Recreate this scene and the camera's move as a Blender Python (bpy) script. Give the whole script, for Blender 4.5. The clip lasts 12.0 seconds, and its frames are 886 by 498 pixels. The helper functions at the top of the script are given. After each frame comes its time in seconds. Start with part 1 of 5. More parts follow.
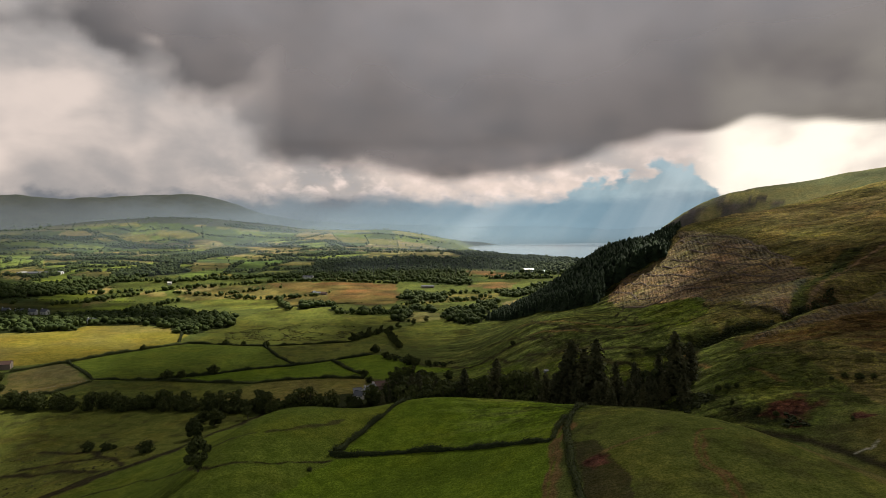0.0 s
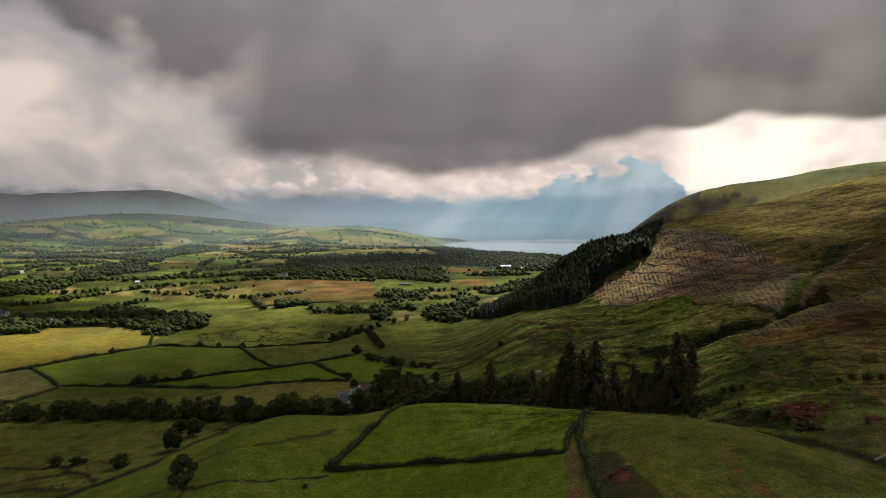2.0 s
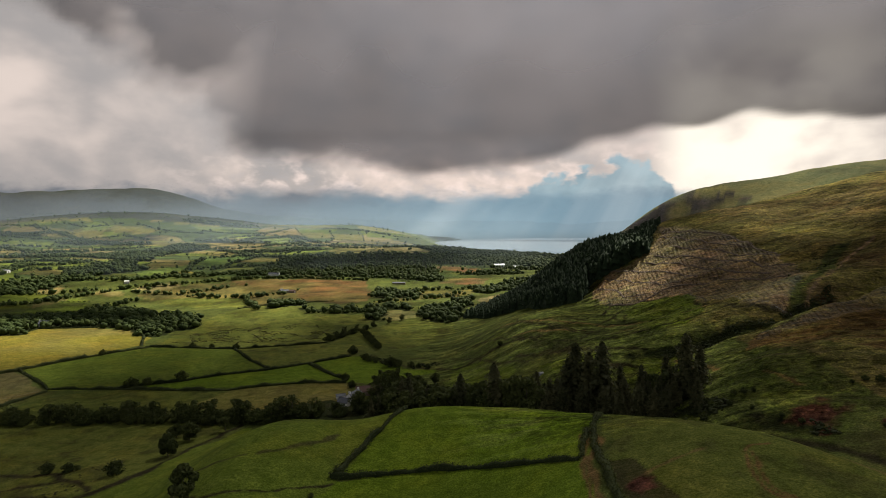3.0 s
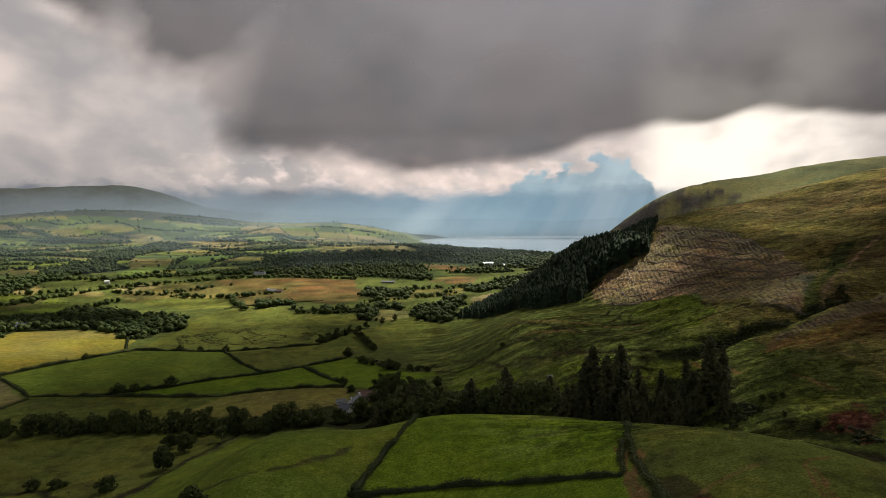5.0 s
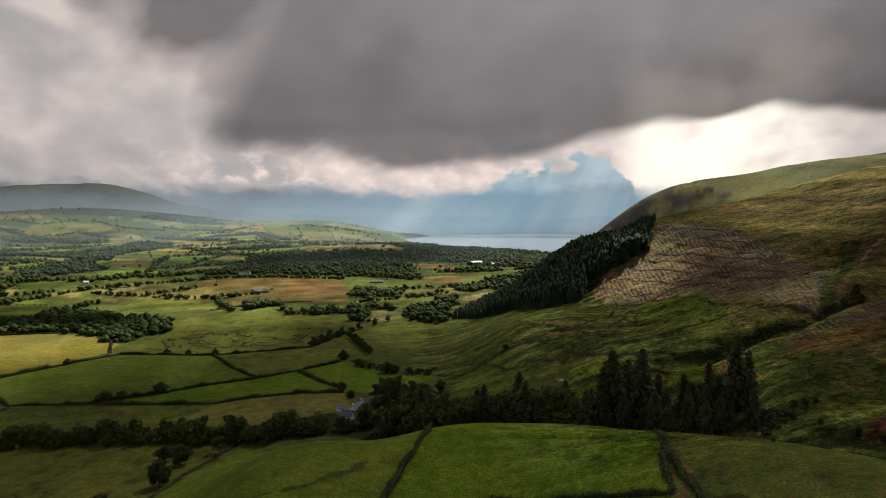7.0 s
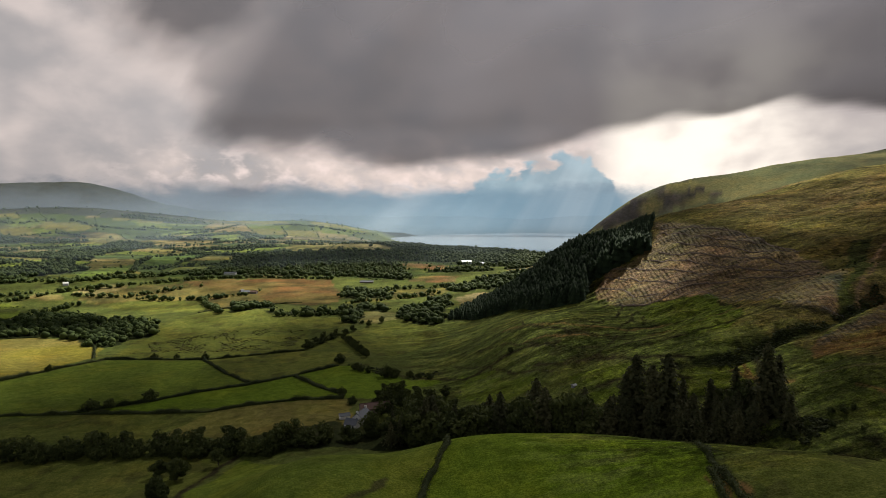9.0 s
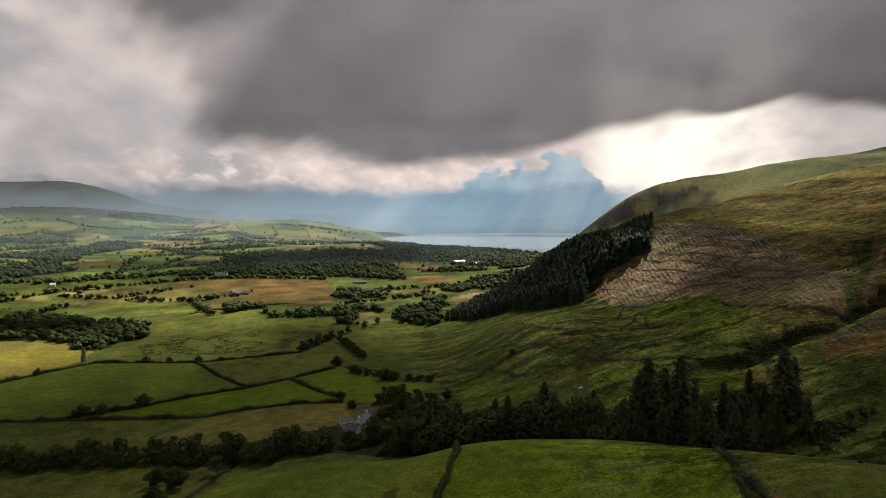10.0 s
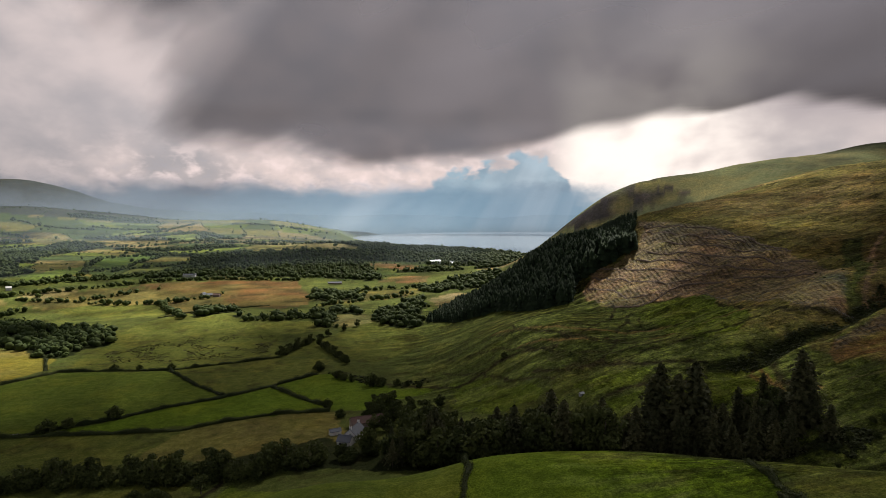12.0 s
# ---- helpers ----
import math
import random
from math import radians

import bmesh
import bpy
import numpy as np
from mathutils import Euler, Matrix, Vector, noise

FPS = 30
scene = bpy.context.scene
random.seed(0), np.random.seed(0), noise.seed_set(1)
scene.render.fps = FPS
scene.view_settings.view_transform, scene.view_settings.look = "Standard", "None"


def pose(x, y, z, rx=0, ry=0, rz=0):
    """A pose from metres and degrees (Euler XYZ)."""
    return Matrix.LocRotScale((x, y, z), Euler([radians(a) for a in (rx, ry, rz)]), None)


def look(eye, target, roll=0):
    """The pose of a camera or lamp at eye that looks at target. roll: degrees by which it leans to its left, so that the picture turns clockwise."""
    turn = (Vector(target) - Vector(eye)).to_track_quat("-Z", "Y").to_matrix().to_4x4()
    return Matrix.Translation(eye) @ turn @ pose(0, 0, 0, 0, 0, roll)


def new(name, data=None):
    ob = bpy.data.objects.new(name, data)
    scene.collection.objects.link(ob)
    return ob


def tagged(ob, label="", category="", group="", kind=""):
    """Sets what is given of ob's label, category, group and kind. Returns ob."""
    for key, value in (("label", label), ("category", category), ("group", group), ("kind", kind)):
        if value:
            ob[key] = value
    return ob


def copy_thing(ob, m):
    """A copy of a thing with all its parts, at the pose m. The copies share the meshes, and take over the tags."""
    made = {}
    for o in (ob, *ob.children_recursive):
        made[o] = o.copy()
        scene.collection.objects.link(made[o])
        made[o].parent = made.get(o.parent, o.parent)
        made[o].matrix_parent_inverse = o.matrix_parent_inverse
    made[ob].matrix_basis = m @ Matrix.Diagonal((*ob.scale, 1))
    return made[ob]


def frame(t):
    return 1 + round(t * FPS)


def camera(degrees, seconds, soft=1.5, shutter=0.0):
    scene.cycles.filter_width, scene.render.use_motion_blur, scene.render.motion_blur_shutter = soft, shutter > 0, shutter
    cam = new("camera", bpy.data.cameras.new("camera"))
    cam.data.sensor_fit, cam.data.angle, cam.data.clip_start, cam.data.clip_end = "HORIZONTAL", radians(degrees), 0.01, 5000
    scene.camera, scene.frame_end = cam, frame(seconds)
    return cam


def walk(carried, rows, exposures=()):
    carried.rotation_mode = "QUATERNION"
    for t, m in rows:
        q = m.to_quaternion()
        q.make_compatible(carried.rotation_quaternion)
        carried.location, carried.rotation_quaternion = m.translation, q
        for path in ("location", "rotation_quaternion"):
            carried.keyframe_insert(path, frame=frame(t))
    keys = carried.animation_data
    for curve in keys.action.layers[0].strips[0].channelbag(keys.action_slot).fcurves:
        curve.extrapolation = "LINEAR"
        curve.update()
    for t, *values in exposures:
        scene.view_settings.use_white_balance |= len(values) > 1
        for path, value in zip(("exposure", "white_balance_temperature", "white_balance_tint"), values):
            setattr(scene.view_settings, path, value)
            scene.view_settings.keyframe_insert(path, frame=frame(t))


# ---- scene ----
# ---- camera ----
# seconds, east, north, height, heading (degrees to the right of north), tilt
FLIGHT = [
    (0.0, 0.00, 0.00, 130.00, 0.000, -2.942),
    (0.5, -2.42, 2.91, 130.15, 0.877, -3.038),
    (1.0, -4.90, 5.88, 130.31, 1.659, -3.132),
    (1.5, -7.43, 8.90, 130.48, 2.283, -3.214),
    (2.0, -10.15, 12.01, 130.62, 2.774, -3.304),
    (2.5, -12.94, 15.15, 130.75, 3.264, -3.384),
    (3.0, -15.82, 18.34, 130.88, 3.714, -3.457),
    (5.0, -28.06, 31.95, 131.07, 5.486, -3.682),
    (5.5, -31.08, 35.47, 131.03, 5.934, -3.722),
    (6.0, -34.06, 38.99, 130.98, 6.369, -3.757),
    (6.5, -37.00, 42.52, 130.92, 6.821, -3.788),
    (7.0, -39.91, 46.08, 130.86, 7.270, -3.819),
    (9.0, -51.39, 61.02, 130.58, 8.967, -3.906),
    (9.5, -54.23, 64.95, 130.57, 9.453, -3.922),
    (10.0, -57.04, 68.89, 130.56, 9.968, -3.949),
    (10.5, -59.77, 72.87, 130.56, 10.511, -3.972),
    (11.0, -62.43, 76.90, 130.57, 11.300, -4.000),
    (11.5, -65.05, 80.94, 130.58, 12.203, -4.017),
    (12.0, -67.65, 85.00, 130.58, 13.049, -4.034),
]
cam = camera(74.5, 12.0, soft=0.6)
walk(cam, [(t, pose(x, y, z, 90 + tilt, 0, -heading)) for t, x, y, z, heading, tilt in FLIGHT], [(0.0, 0.72, 6480, 10), (3.0, 0.73, 6440, 10), (6.0, 0.73, 6320, 11), (11.0, 0.72, 6250, 12), (12.0, 0.72, 6220, 15)])

# ---- world, sun, cloud ----
SUN_HEADING, SUN_HEIGHT = radians(36), radians(48)
SUN_WAY = Vector((math.sin(SUN_HEADING) * math.cos(SUN_HEIGHT), math.cos(SUN_HEADING) * math.cos(SUN_HEIGHT), math.sin(SUN_HEIGHT)))


class Graph:
    """Short hand for building node trees."""

    def __init__(self, tree):
        self.tree = tree
        self.tree.nodes.clear()

    def node(self, kind, inputs=()):
        n = self.tree.nodes.new(kind)
        for key, value in (inputs.items() if isinstance(inputs, dict) else enumerate(inputs)):
            self.put(n, key, value)
        return n

    def put(self, n, key, value):
        if value is None:
            return
        if hasattr(value, "is_output"):
            self.tree.links.new(value, n.inputs[key])
        else:
            n.inputs[key].default_value = (*value, 1) if isinstance(value, tuple) and n.inputs[key].type == "RGBA" and len(value) == 3 else value

    def math(self, op, a, b=None, c=None):
        n = self.tree.nodes.new("ShaderNodeMath")
        n.operation = op
        for key, value in enumerate((a, b, c)):
            self.put(n, key, value)
        return n.outputs[0]

    def step(self, value, low, high, to_low=0.0, to_high=1.0):
        n = self.tree.nodes.new("ShaderNodeMapRange")
        n.interpolation_type = "SMOOTHSTEP"
        for key, v in enumerate((value, low, high, to_low, to_high)):
            self.put(n, key, v)
        return n.outputs[0]

    def noise(self, vector, scale, detail=4.0, rough=0.55, distortion=0.0):
        return self.node("ShaderNodeTexNoise", {"Vector": vector, "Scale": scale, "Detail": detail, "Roughness": rough, "Distortion": distortion}).outputs[0]

    def mix(self, factor, a, b, blend="MIX"):
        n = self.tree.nodes.new("ShaderNodeMix")
        n.data_type, n.blend_type = "RGBA", blend
        for key, value in ((0, factor), (6, a), (7, b)):
            self.put(n, key, value)
        return n.outputs[2]

    def ramp(self, factor, stops, mode="EASE"):
        n = self.node("ShaderNodeValToRGB", [factor])
        n.color_ramp.interpolation = mode
        e = n.color_ramp.elements
        while len(e) < len(stops):
            e.new(0.5)
        for s, (p, c) in zip(e, stops):
            s.position = p
            s.color = (*c, 1) if isinstance(c, tuple) else (c, c, c, 1)
        return n.outputs[0]


world = bpy.data.worlds.new("sky")
scene.world = world
world.use_nodes = True
g = Graph(world.node_tree)
way = g.node("ShaderNodeTexCoord").outputs["Generated"]
air = g.node("ShaderNodeTexSky")
air.sky_type, air.sun_disc, air.sun_elevation, air.sun_rotation = "NISHITA", False, SUN_HEIGHT, SUN_HEADING
air.air_density, air.dust_density = 1.2, 2.0
sky = air.outputs[0]
sky = g.mix(1.0, sky, (0.09, 0.09, 0.09), "MULTIPLY")
part = g.node("ShaderNodeSeparateXYZ", [way]).outputs
heading = g.math("MULTIPLY", g.math("ARCTAN2", part[0], part[1]), 57.2958)
height = g.math("MULTIPLY", g.math("ARCSINE", part[2]), 57.2958)
# angles as a flat map, in which the clouds lie stretched along the horizon
flat = g.node("ShaderNodeCombineXYZ", [g.math("MULTIPLY", heading, 0.1), g.math("MULTIPLY", height, 0.15), 0.0]).outputs[0]
coarse = g.noise(flat, 0.75, 3, 0.5, 0.3)
fine = g.noise(flat, 2.4, 4, 0.5, 0.15)
wisp = g.math("ADD", g.math("MULTIPLY", g.math("SUBTRACT", coarse, 0.5), 7.0), g.math("MULTIPLY", g.math("SUBTRACT", fine, 0.5), 2.4))
# bright high cloud behind, pink-white low down and brightest on the sun's side
finer = g.noise(flat, 4.2, 5, 0.55, 0.15)
glow = g.math("MULTIPLY", g.step(g.math("ADD", heading, g.math("MULTIPLY", wisp, 1.0)), 22.0, 26.5), g.math("MULTIPLY", g.step(g.math("ADD", heading, g.math("MULTIPLY", wisp, 2.0)), 50.0, 34.0, 0.08, 1.0), g.step(height, 19.0, 11.0)))
glow = g.math("MULTIPLY", glow, g.step(heading, 85.0, 55.0))
bright = g.mix(g.step(wisp, -1.2, 1.4), (0.84, 0.69, 0.60), (0.42, 0.39, 0.37))
bright = g.mix(g.step(height, 2.0, 9.0, 0.0, 0.5), bright, (0.50, 0.47, 0.46))
puffs = g.math("MULTIPLY", g.step(height, 8.0, 3.0), g.step(g.math("ABSOLUTE", g.math("SUBTRACT", heading, 6.0)), 34.0, 18.0))
bright = g.mix(g.math("MULTIPLY", puffs, g.step(finer, 0.46, 0.66, 0.0, 0.7)), bright, (1.02, 0.83, 0.74))
bright = g.mix(g.math("MULTIPLY", puffs, g.step(finer, 0.48, 0.32, 0.0, 0.32)), bright, (0.43, 0.42, 0.44))
bright = g.mix(glow, bright, g.mix(g.step(wisp, -0.8, 1.6), (1.18, 1.06, 0.90), (0.66, 0.57, 0.51)))
bright = g.mix(g.math("MULTIPLY", g.step(g.math("ADD", heading, g.math("MULTIPLY", wisp, 3.0)), 33.0, 46.0, 0.0, 0.75), g.step(height, 4.5, 8.5)), bright, (0.46, 0.40, 0.38))
left = g.step(heading, -8.0, -30.0)
bright = g.mix(g.math("MULTIPLY", left, 0.7), bright, g.mix(g.step(wisp, -1.5, 1.4), (0.78, 0.66, 0.59), (0.36, 0.335, 0.325)))
# the storm behind, and the thick cloud above, are darker
cloud = g.mix(g.step(g.math("ABSOLUTE", heading), 62.0, 95.0), bright, (0.26, 0.26, 0.265))
cloud = g.mix(g.step(height, 24.0, 40.0), cloud, (0.16, 0.165, 0.185))
# blue rain-misted air under the cloud, toward the lake
fall = g.math("ADD", g.math("MULTIPLY", g.math("MAXIMUM", g.math("SUBTRACT", 20.5, heading), 0.0), 0.30), g.math("MULTIPLY", g.math("MAXIMUM", g.math("SUBTRACT", heading, 23.0), 0.0), 1.4))
peak = g.math("SUBTRACT", g.math("ADD", g.math("ADD", 4.9, g.math("MULTIPLY", g.math("SUBTRACT", fine, 0.5), 5.0)), g.math("MULTIPLY", g.math("SUBTRACT", finer, 0.5), 4.5)), fall)
# shafts of light that fan out from the sun behind the cloud
fan = g.math("ARCTAN2", g.math("SUBTRACT", heading, 31.0), g.math("SUBTRACT", 24.0, height))
shaft = g.noise(g.node("ShaderNodeCombineXYZ", [g.math("MULTIPLY", fan, 5.5), 0.3, 0.0]).outputs[0], 1.0, 4, 0.55)
blue = g.mix(g.step(fine, 0.35, 0.7), (0.20, 0.32, 0.40), (0.33, 0.48, 0.56))
blue = g.mix(g.step(shaft, 0.40, 0.72, 0.0, 0.55), blue, (0.50, 0.59, 0.64))
cloud = g.mix(g.step(g.math("SUBTRACT", height, peak), 0.5, -0.55), cloud, g.mix(0.12, blue, sky))
# misty mountains far beyond the lake
crest = g.math("ADD", 1.55, g.math("ADD", g.math("MULTIPLY", wisp, 0.35), g.math("MULTIPLY", g.math("SUBTRACT", finer, 0.5), 3.0)))
mist = g.step(g.math("SUBTRACT", height, crest), 0.9, -0.5)
mist = g.math("MULTIPLY", mist, g.step(heading, 28.0, 24.0))
haze = g.mix(g.step(g.math("ABSOLUTE", g.math("SUBTRACT", heading, 11.0)), 24.0, 2.0), (0.18, 0.19, 0.21), (0.20, 0.31, 0.38))
haze = g.mix(g.math("MULTIPLY", g.step(shaft, 0.42, 0.70, 0.0, 0.6), g.step(heading, -20.0, 5.0, 0.35, 1.0)), haze, (0.40, 0.48, 0.52))
cloud = g.mix(mist, cloud, haze)
g.node("ShaderNodeOutputWorld", [g.node("ShaderNodeBackground", [cloud, 0.62]).outputs[0]])

sun = new("sun", bpy.data.lights.new("sun", "SUN"))
sun.data.energy, sun.data.angle, sun.data.color = 5.0, radians(0.6), (1.0, 0.93, 0.81)
sun.matrix_world = look(SUN_WAY * 4000, (0, 0, 0))

# ---- the lie of the land ----
def hashed(i, j, seed):
    v = np.sin(i * 127.1 + j * 311.7 + seed * 74.7) * 43758.5453
    return v - np.floor(v)


def ripple(x, y, size, seed=0):
    """Smooth value noise, -1 to 1."""
    x, y = np.asarray(x, float) / size, np.asarray(y, float) / size
    i, j = np.floor(x), np.floor(y)
    u, v = x - i, y - j
    u, v = u * u * (3 - 2 * u), v * v * (3 - 2 * v)
    a, b = hashed(i, j, seed), hashed(i + 1, j, seed)
    c, d = hashed(i, j + 1, seed), hashed(i + 1, j + 1, seed)
    return 2 * (a + (b - a) * u + (c - a) * v + (a - b - c + d) * u * v) - 1


def fractal(x, y, size, seed=0, octaves=4):
    return sum(ripple(x, y, size / 2 ** k, seed + k) * 0.5 ** k for k in range(octaves))


def soft(u):
    return np.logaddexp(0, u)


def bell(x, y, cx, cy, rx, ry):
    return np.exp(-((x - cx) / rx) ** 2 - ((y - cy) / ry) ** 2)


# knolls, spurs and hollows: east, north, half widths, height
KNOLLS = [
    (-49, 139, 126, 227, 31.5), (64, 190, 67, 73, 20.3), (-69, 215, 30, 83, 17.7), (7, 256, 55, 49, 16.0),
    (-241, 1742, 250, 251, 12.9), (170, 329, 102, 43, 18.3), (-385, 886, 206, 174, -19.8), (7, 1486, 251, 194, 14.0),
    (-146, 632, 151, 90, -5.4), (-95, 334, 83, 59, -2.8), (160, 250, 58, 35, 16.0), (80, 452, 50, 110, 26.0),
    (221, 569, 93, 144, 30.3), (-15, 264, 26, 30, 3.6), (270, 605, 85, 80, 5.0), (150, 640, 60, 60, 14.0),
    (-190, 765, 90, 60, 5.0), (-40, 1600, 200, 120, 6.0),
]
# the fells: east, north, half widths, height
FELLS = [
    (-1209, 2494, 763, 500, 106), (-190, 2380, 240, 260, 38), (727, 1028, 276, 247, 132.7), (438, 1001, 154, 71, 62.2), (1038, 1132, 170, 314, 121), (499, 357, 220, 179, 53.5),
    (480, 615, 285, 190, 66), (-2600, 3700, 900, 500, 165), (-1750, 4250, 600, 450, 170), (-3300, 2900, 700, 900, 120),
]
LAKE_LEVEL = 15.0


def lake_depth(x, y):
    """Positive inside the lake."""
    u, v = (x - 640) * 0.97 + (y - 2240) * 0.2, (y - 2240) * 0.97 - (x - 640) * 0.2
    return 1 - (u / 580) ** 2 - (v / 560) ** 2 + 0.25 * fractal(x, y, 420, 31, 3)


def land(x, y):
    """Height of the ground."""
    x, y = np.asarray(x, float), np.asarray(y, float)
    z = 3.08 + 9.24 * np.minimum(y, 2600) / 1000 - 16.03 * np.clip(x, -2500, 700) / 1000
    # the long fell side: a slope that eases above
    u = x - 36.1 - 0.396 * (y - 400) - 45.3 * np.exp(-((y - 236.0) / 120) ** 2)
    slope = 0.495 * 25 * soft(u / 25) - 0.344 * 60 * soft((u - 116.7) / 60)
    z = z + slope / (1 + np.exp(np.clip((y - 1081) / 90, -40, 40)))
    # the beck below the brow of the near fields
    q = np.maximum(x + 14, 0)
    brow = (y - 268 + 0.0111 * q ** 2) / np.sqrt(1 + (0.0222 * q) ** 2)
    east = 1 / (1 + np.exp(-(x - 62) / 10))
    z = z - (4.4 + 6.5 * east) * np.exp(-((brow - 45 + 17 * east) / (27 - 9 * east)) ** 2) / (1 + np.exp(-(x + 110) / 20))
    # the gill that cuts down the fell side
    gill = y - 307 - 0.002 * np.maximum(x - 180, 0) ** 2 - 2.5 * ripple(x, y, 18, 80)
    z = z - 5.5 * np.exp(-np.abs(gill / np.where(gill > 0, 8.5, 4.5)) ** 2.4) * np.clip((x - 100) / 30, 0, 1) * np.clip((300 - x) / 60, 0, 1)
    for cx, cy, rx, ry, h in KNOLLS + FELLS:
        z = z + h * bell(x, y, cx, cy, rx, ry)
    r = np.hypot(x, y)
    z = z + 4.0 * fractal(x, y, 320, 3, 4) * np.clip((r - 150) / 900, 0, 1)
    # small folds and hummocks, stronger on the fell
    fell = np.clip((x - 20) / 120, 0, 1) * np.clip((y - 150) / 120, 0, 1)
    z = z + (0.15 + 1.1 * fell) * fractal(x, y, 34, 6, 4) * np.clip((1500 - r) / 500, 0, 1)
    # drainage lines slanting down the fell side
    z = z + 1.1 * fell * (fractal(0.20 * x - 0.06 * y, 0.31 * x + 0.95 * y, 11, 8, 4) + 0.5 * np.abs(ripple(0.30 * x - 0.09 * y, 0.31 * x + 0.95 * y, 5, 81))) * np.clip((900 - r) / 200, 0, 1)
    z = z + 0.55 * fell * fractal(x, y, 6, 7, 3) * np.clip((900 - r) / 200, 0, 1)
    far = np.clip((r - 2300) / 1200, 0, 1) * np.clip((-0.12 * y - x) / 500, 0, 1)
    z = z + far * 55 * fractal(x, y, 900, 9, 5)
    beyond = np.clip((y - 2750) / 900, 0, 1) * np.clip((x + 0.35 * y) / 600, 0, 1)
    z = z + beyond * (30 + 40 * fractal(x, y, 700, 19, 4))
    inside = np.clip((lake_depth(x, y) + 0.15) / 0.3, 0, 1)
    z = z * (1 - inside) + (LAKE_LEVEL - 4) * inside
    return z
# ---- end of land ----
# ---- unseen high cloud added to shade the valley; sun falls through placed gaps ----
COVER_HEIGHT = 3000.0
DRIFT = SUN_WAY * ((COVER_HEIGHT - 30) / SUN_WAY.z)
# gaps placed over the patches to be sunlit: east, north, half widths, strength
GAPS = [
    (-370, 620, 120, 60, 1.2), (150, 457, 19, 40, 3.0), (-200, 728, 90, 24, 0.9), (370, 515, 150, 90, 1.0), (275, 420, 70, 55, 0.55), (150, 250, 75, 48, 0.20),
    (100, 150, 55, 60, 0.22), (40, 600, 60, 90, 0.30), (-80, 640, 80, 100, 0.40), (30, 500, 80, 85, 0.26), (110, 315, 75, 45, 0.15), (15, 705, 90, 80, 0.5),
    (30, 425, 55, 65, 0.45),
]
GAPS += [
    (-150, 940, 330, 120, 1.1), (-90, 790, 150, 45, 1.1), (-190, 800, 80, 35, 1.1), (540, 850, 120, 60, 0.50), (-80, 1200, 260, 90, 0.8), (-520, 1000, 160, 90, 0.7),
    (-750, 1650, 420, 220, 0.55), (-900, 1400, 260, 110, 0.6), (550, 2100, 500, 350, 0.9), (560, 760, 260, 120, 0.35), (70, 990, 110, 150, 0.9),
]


def mesh_object(name, verts, faces, material=None, smooth=True):
    me = bpy.data.meshes.new(name)
    me.from_pydata(verts, [], faces)
    if smooth:
        me.polygons.foreach_set("use_smooth", np.ones(len(me.polygons), bool))
    if material:
        me.materials.append(material)
    me.update()
    return new(name, me)


def grid_mesh(name, px, py, pz, material, closed=False):
    """A sheet of quads over arrays of shape (rows, columns)."""
    rows, cols = px.shape
    index = np.arange(rows * cols).reshape(rows, cols)
    if closed:
        index = np.concatenate([index, index[:, :1]], 1)
    quads = np.stack([index[:-1, :-1], index[:-1, 1:], index[1:, 1:], index[1:, :-1]], -1).reshape(-1, 4)
    me = bpy.data.meshes.new(name)
    me.vertices.add(rows * cols)
    me.vertices.foreach_set("co", np.stack([px, py, pz], -1).ravel())
    me.loops.add(quads.size)
    me.loops.foreach_set("vertex_index", quads.ravel().astype(np.int32))
    me.polygons.add(len(quads))
    me.polygons.foreach_set("loop_start", np.arange(0, quads.size, 4, dtype=np.int32))
    me.polygons.foreach_set("use_smooth", np.ones(len(quads), bool))
    me.materials.append(material)
    me.update(calc_edges=True)
    me.validate()
    return new(name, me)


def material(name):
    m = bpy.data.materials.new(name)
    m.use_nodes = True
    return m, Graph(m.node_tree)


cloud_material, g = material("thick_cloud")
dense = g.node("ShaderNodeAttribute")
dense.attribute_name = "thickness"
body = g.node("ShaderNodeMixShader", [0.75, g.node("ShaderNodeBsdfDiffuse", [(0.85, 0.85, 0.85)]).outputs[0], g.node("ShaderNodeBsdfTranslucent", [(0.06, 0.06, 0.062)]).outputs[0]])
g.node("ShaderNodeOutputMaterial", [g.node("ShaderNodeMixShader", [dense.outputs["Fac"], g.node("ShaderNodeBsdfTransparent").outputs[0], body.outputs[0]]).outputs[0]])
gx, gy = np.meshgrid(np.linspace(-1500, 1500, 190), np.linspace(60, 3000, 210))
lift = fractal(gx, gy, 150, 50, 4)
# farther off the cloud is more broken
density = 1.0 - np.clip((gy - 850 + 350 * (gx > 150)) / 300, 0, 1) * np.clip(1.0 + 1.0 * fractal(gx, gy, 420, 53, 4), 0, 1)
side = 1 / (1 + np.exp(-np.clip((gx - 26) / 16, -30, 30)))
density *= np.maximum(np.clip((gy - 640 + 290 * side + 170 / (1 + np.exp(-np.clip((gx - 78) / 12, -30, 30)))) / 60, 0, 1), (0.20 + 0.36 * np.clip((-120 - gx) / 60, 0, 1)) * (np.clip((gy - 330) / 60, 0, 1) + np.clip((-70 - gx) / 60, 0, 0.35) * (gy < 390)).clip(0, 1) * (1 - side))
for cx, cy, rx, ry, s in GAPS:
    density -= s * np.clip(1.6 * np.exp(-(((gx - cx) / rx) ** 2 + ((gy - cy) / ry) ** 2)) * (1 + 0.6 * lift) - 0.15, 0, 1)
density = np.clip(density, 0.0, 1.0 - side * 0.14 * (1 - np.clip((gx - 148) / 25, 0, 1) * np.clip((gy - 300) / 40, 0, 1)))
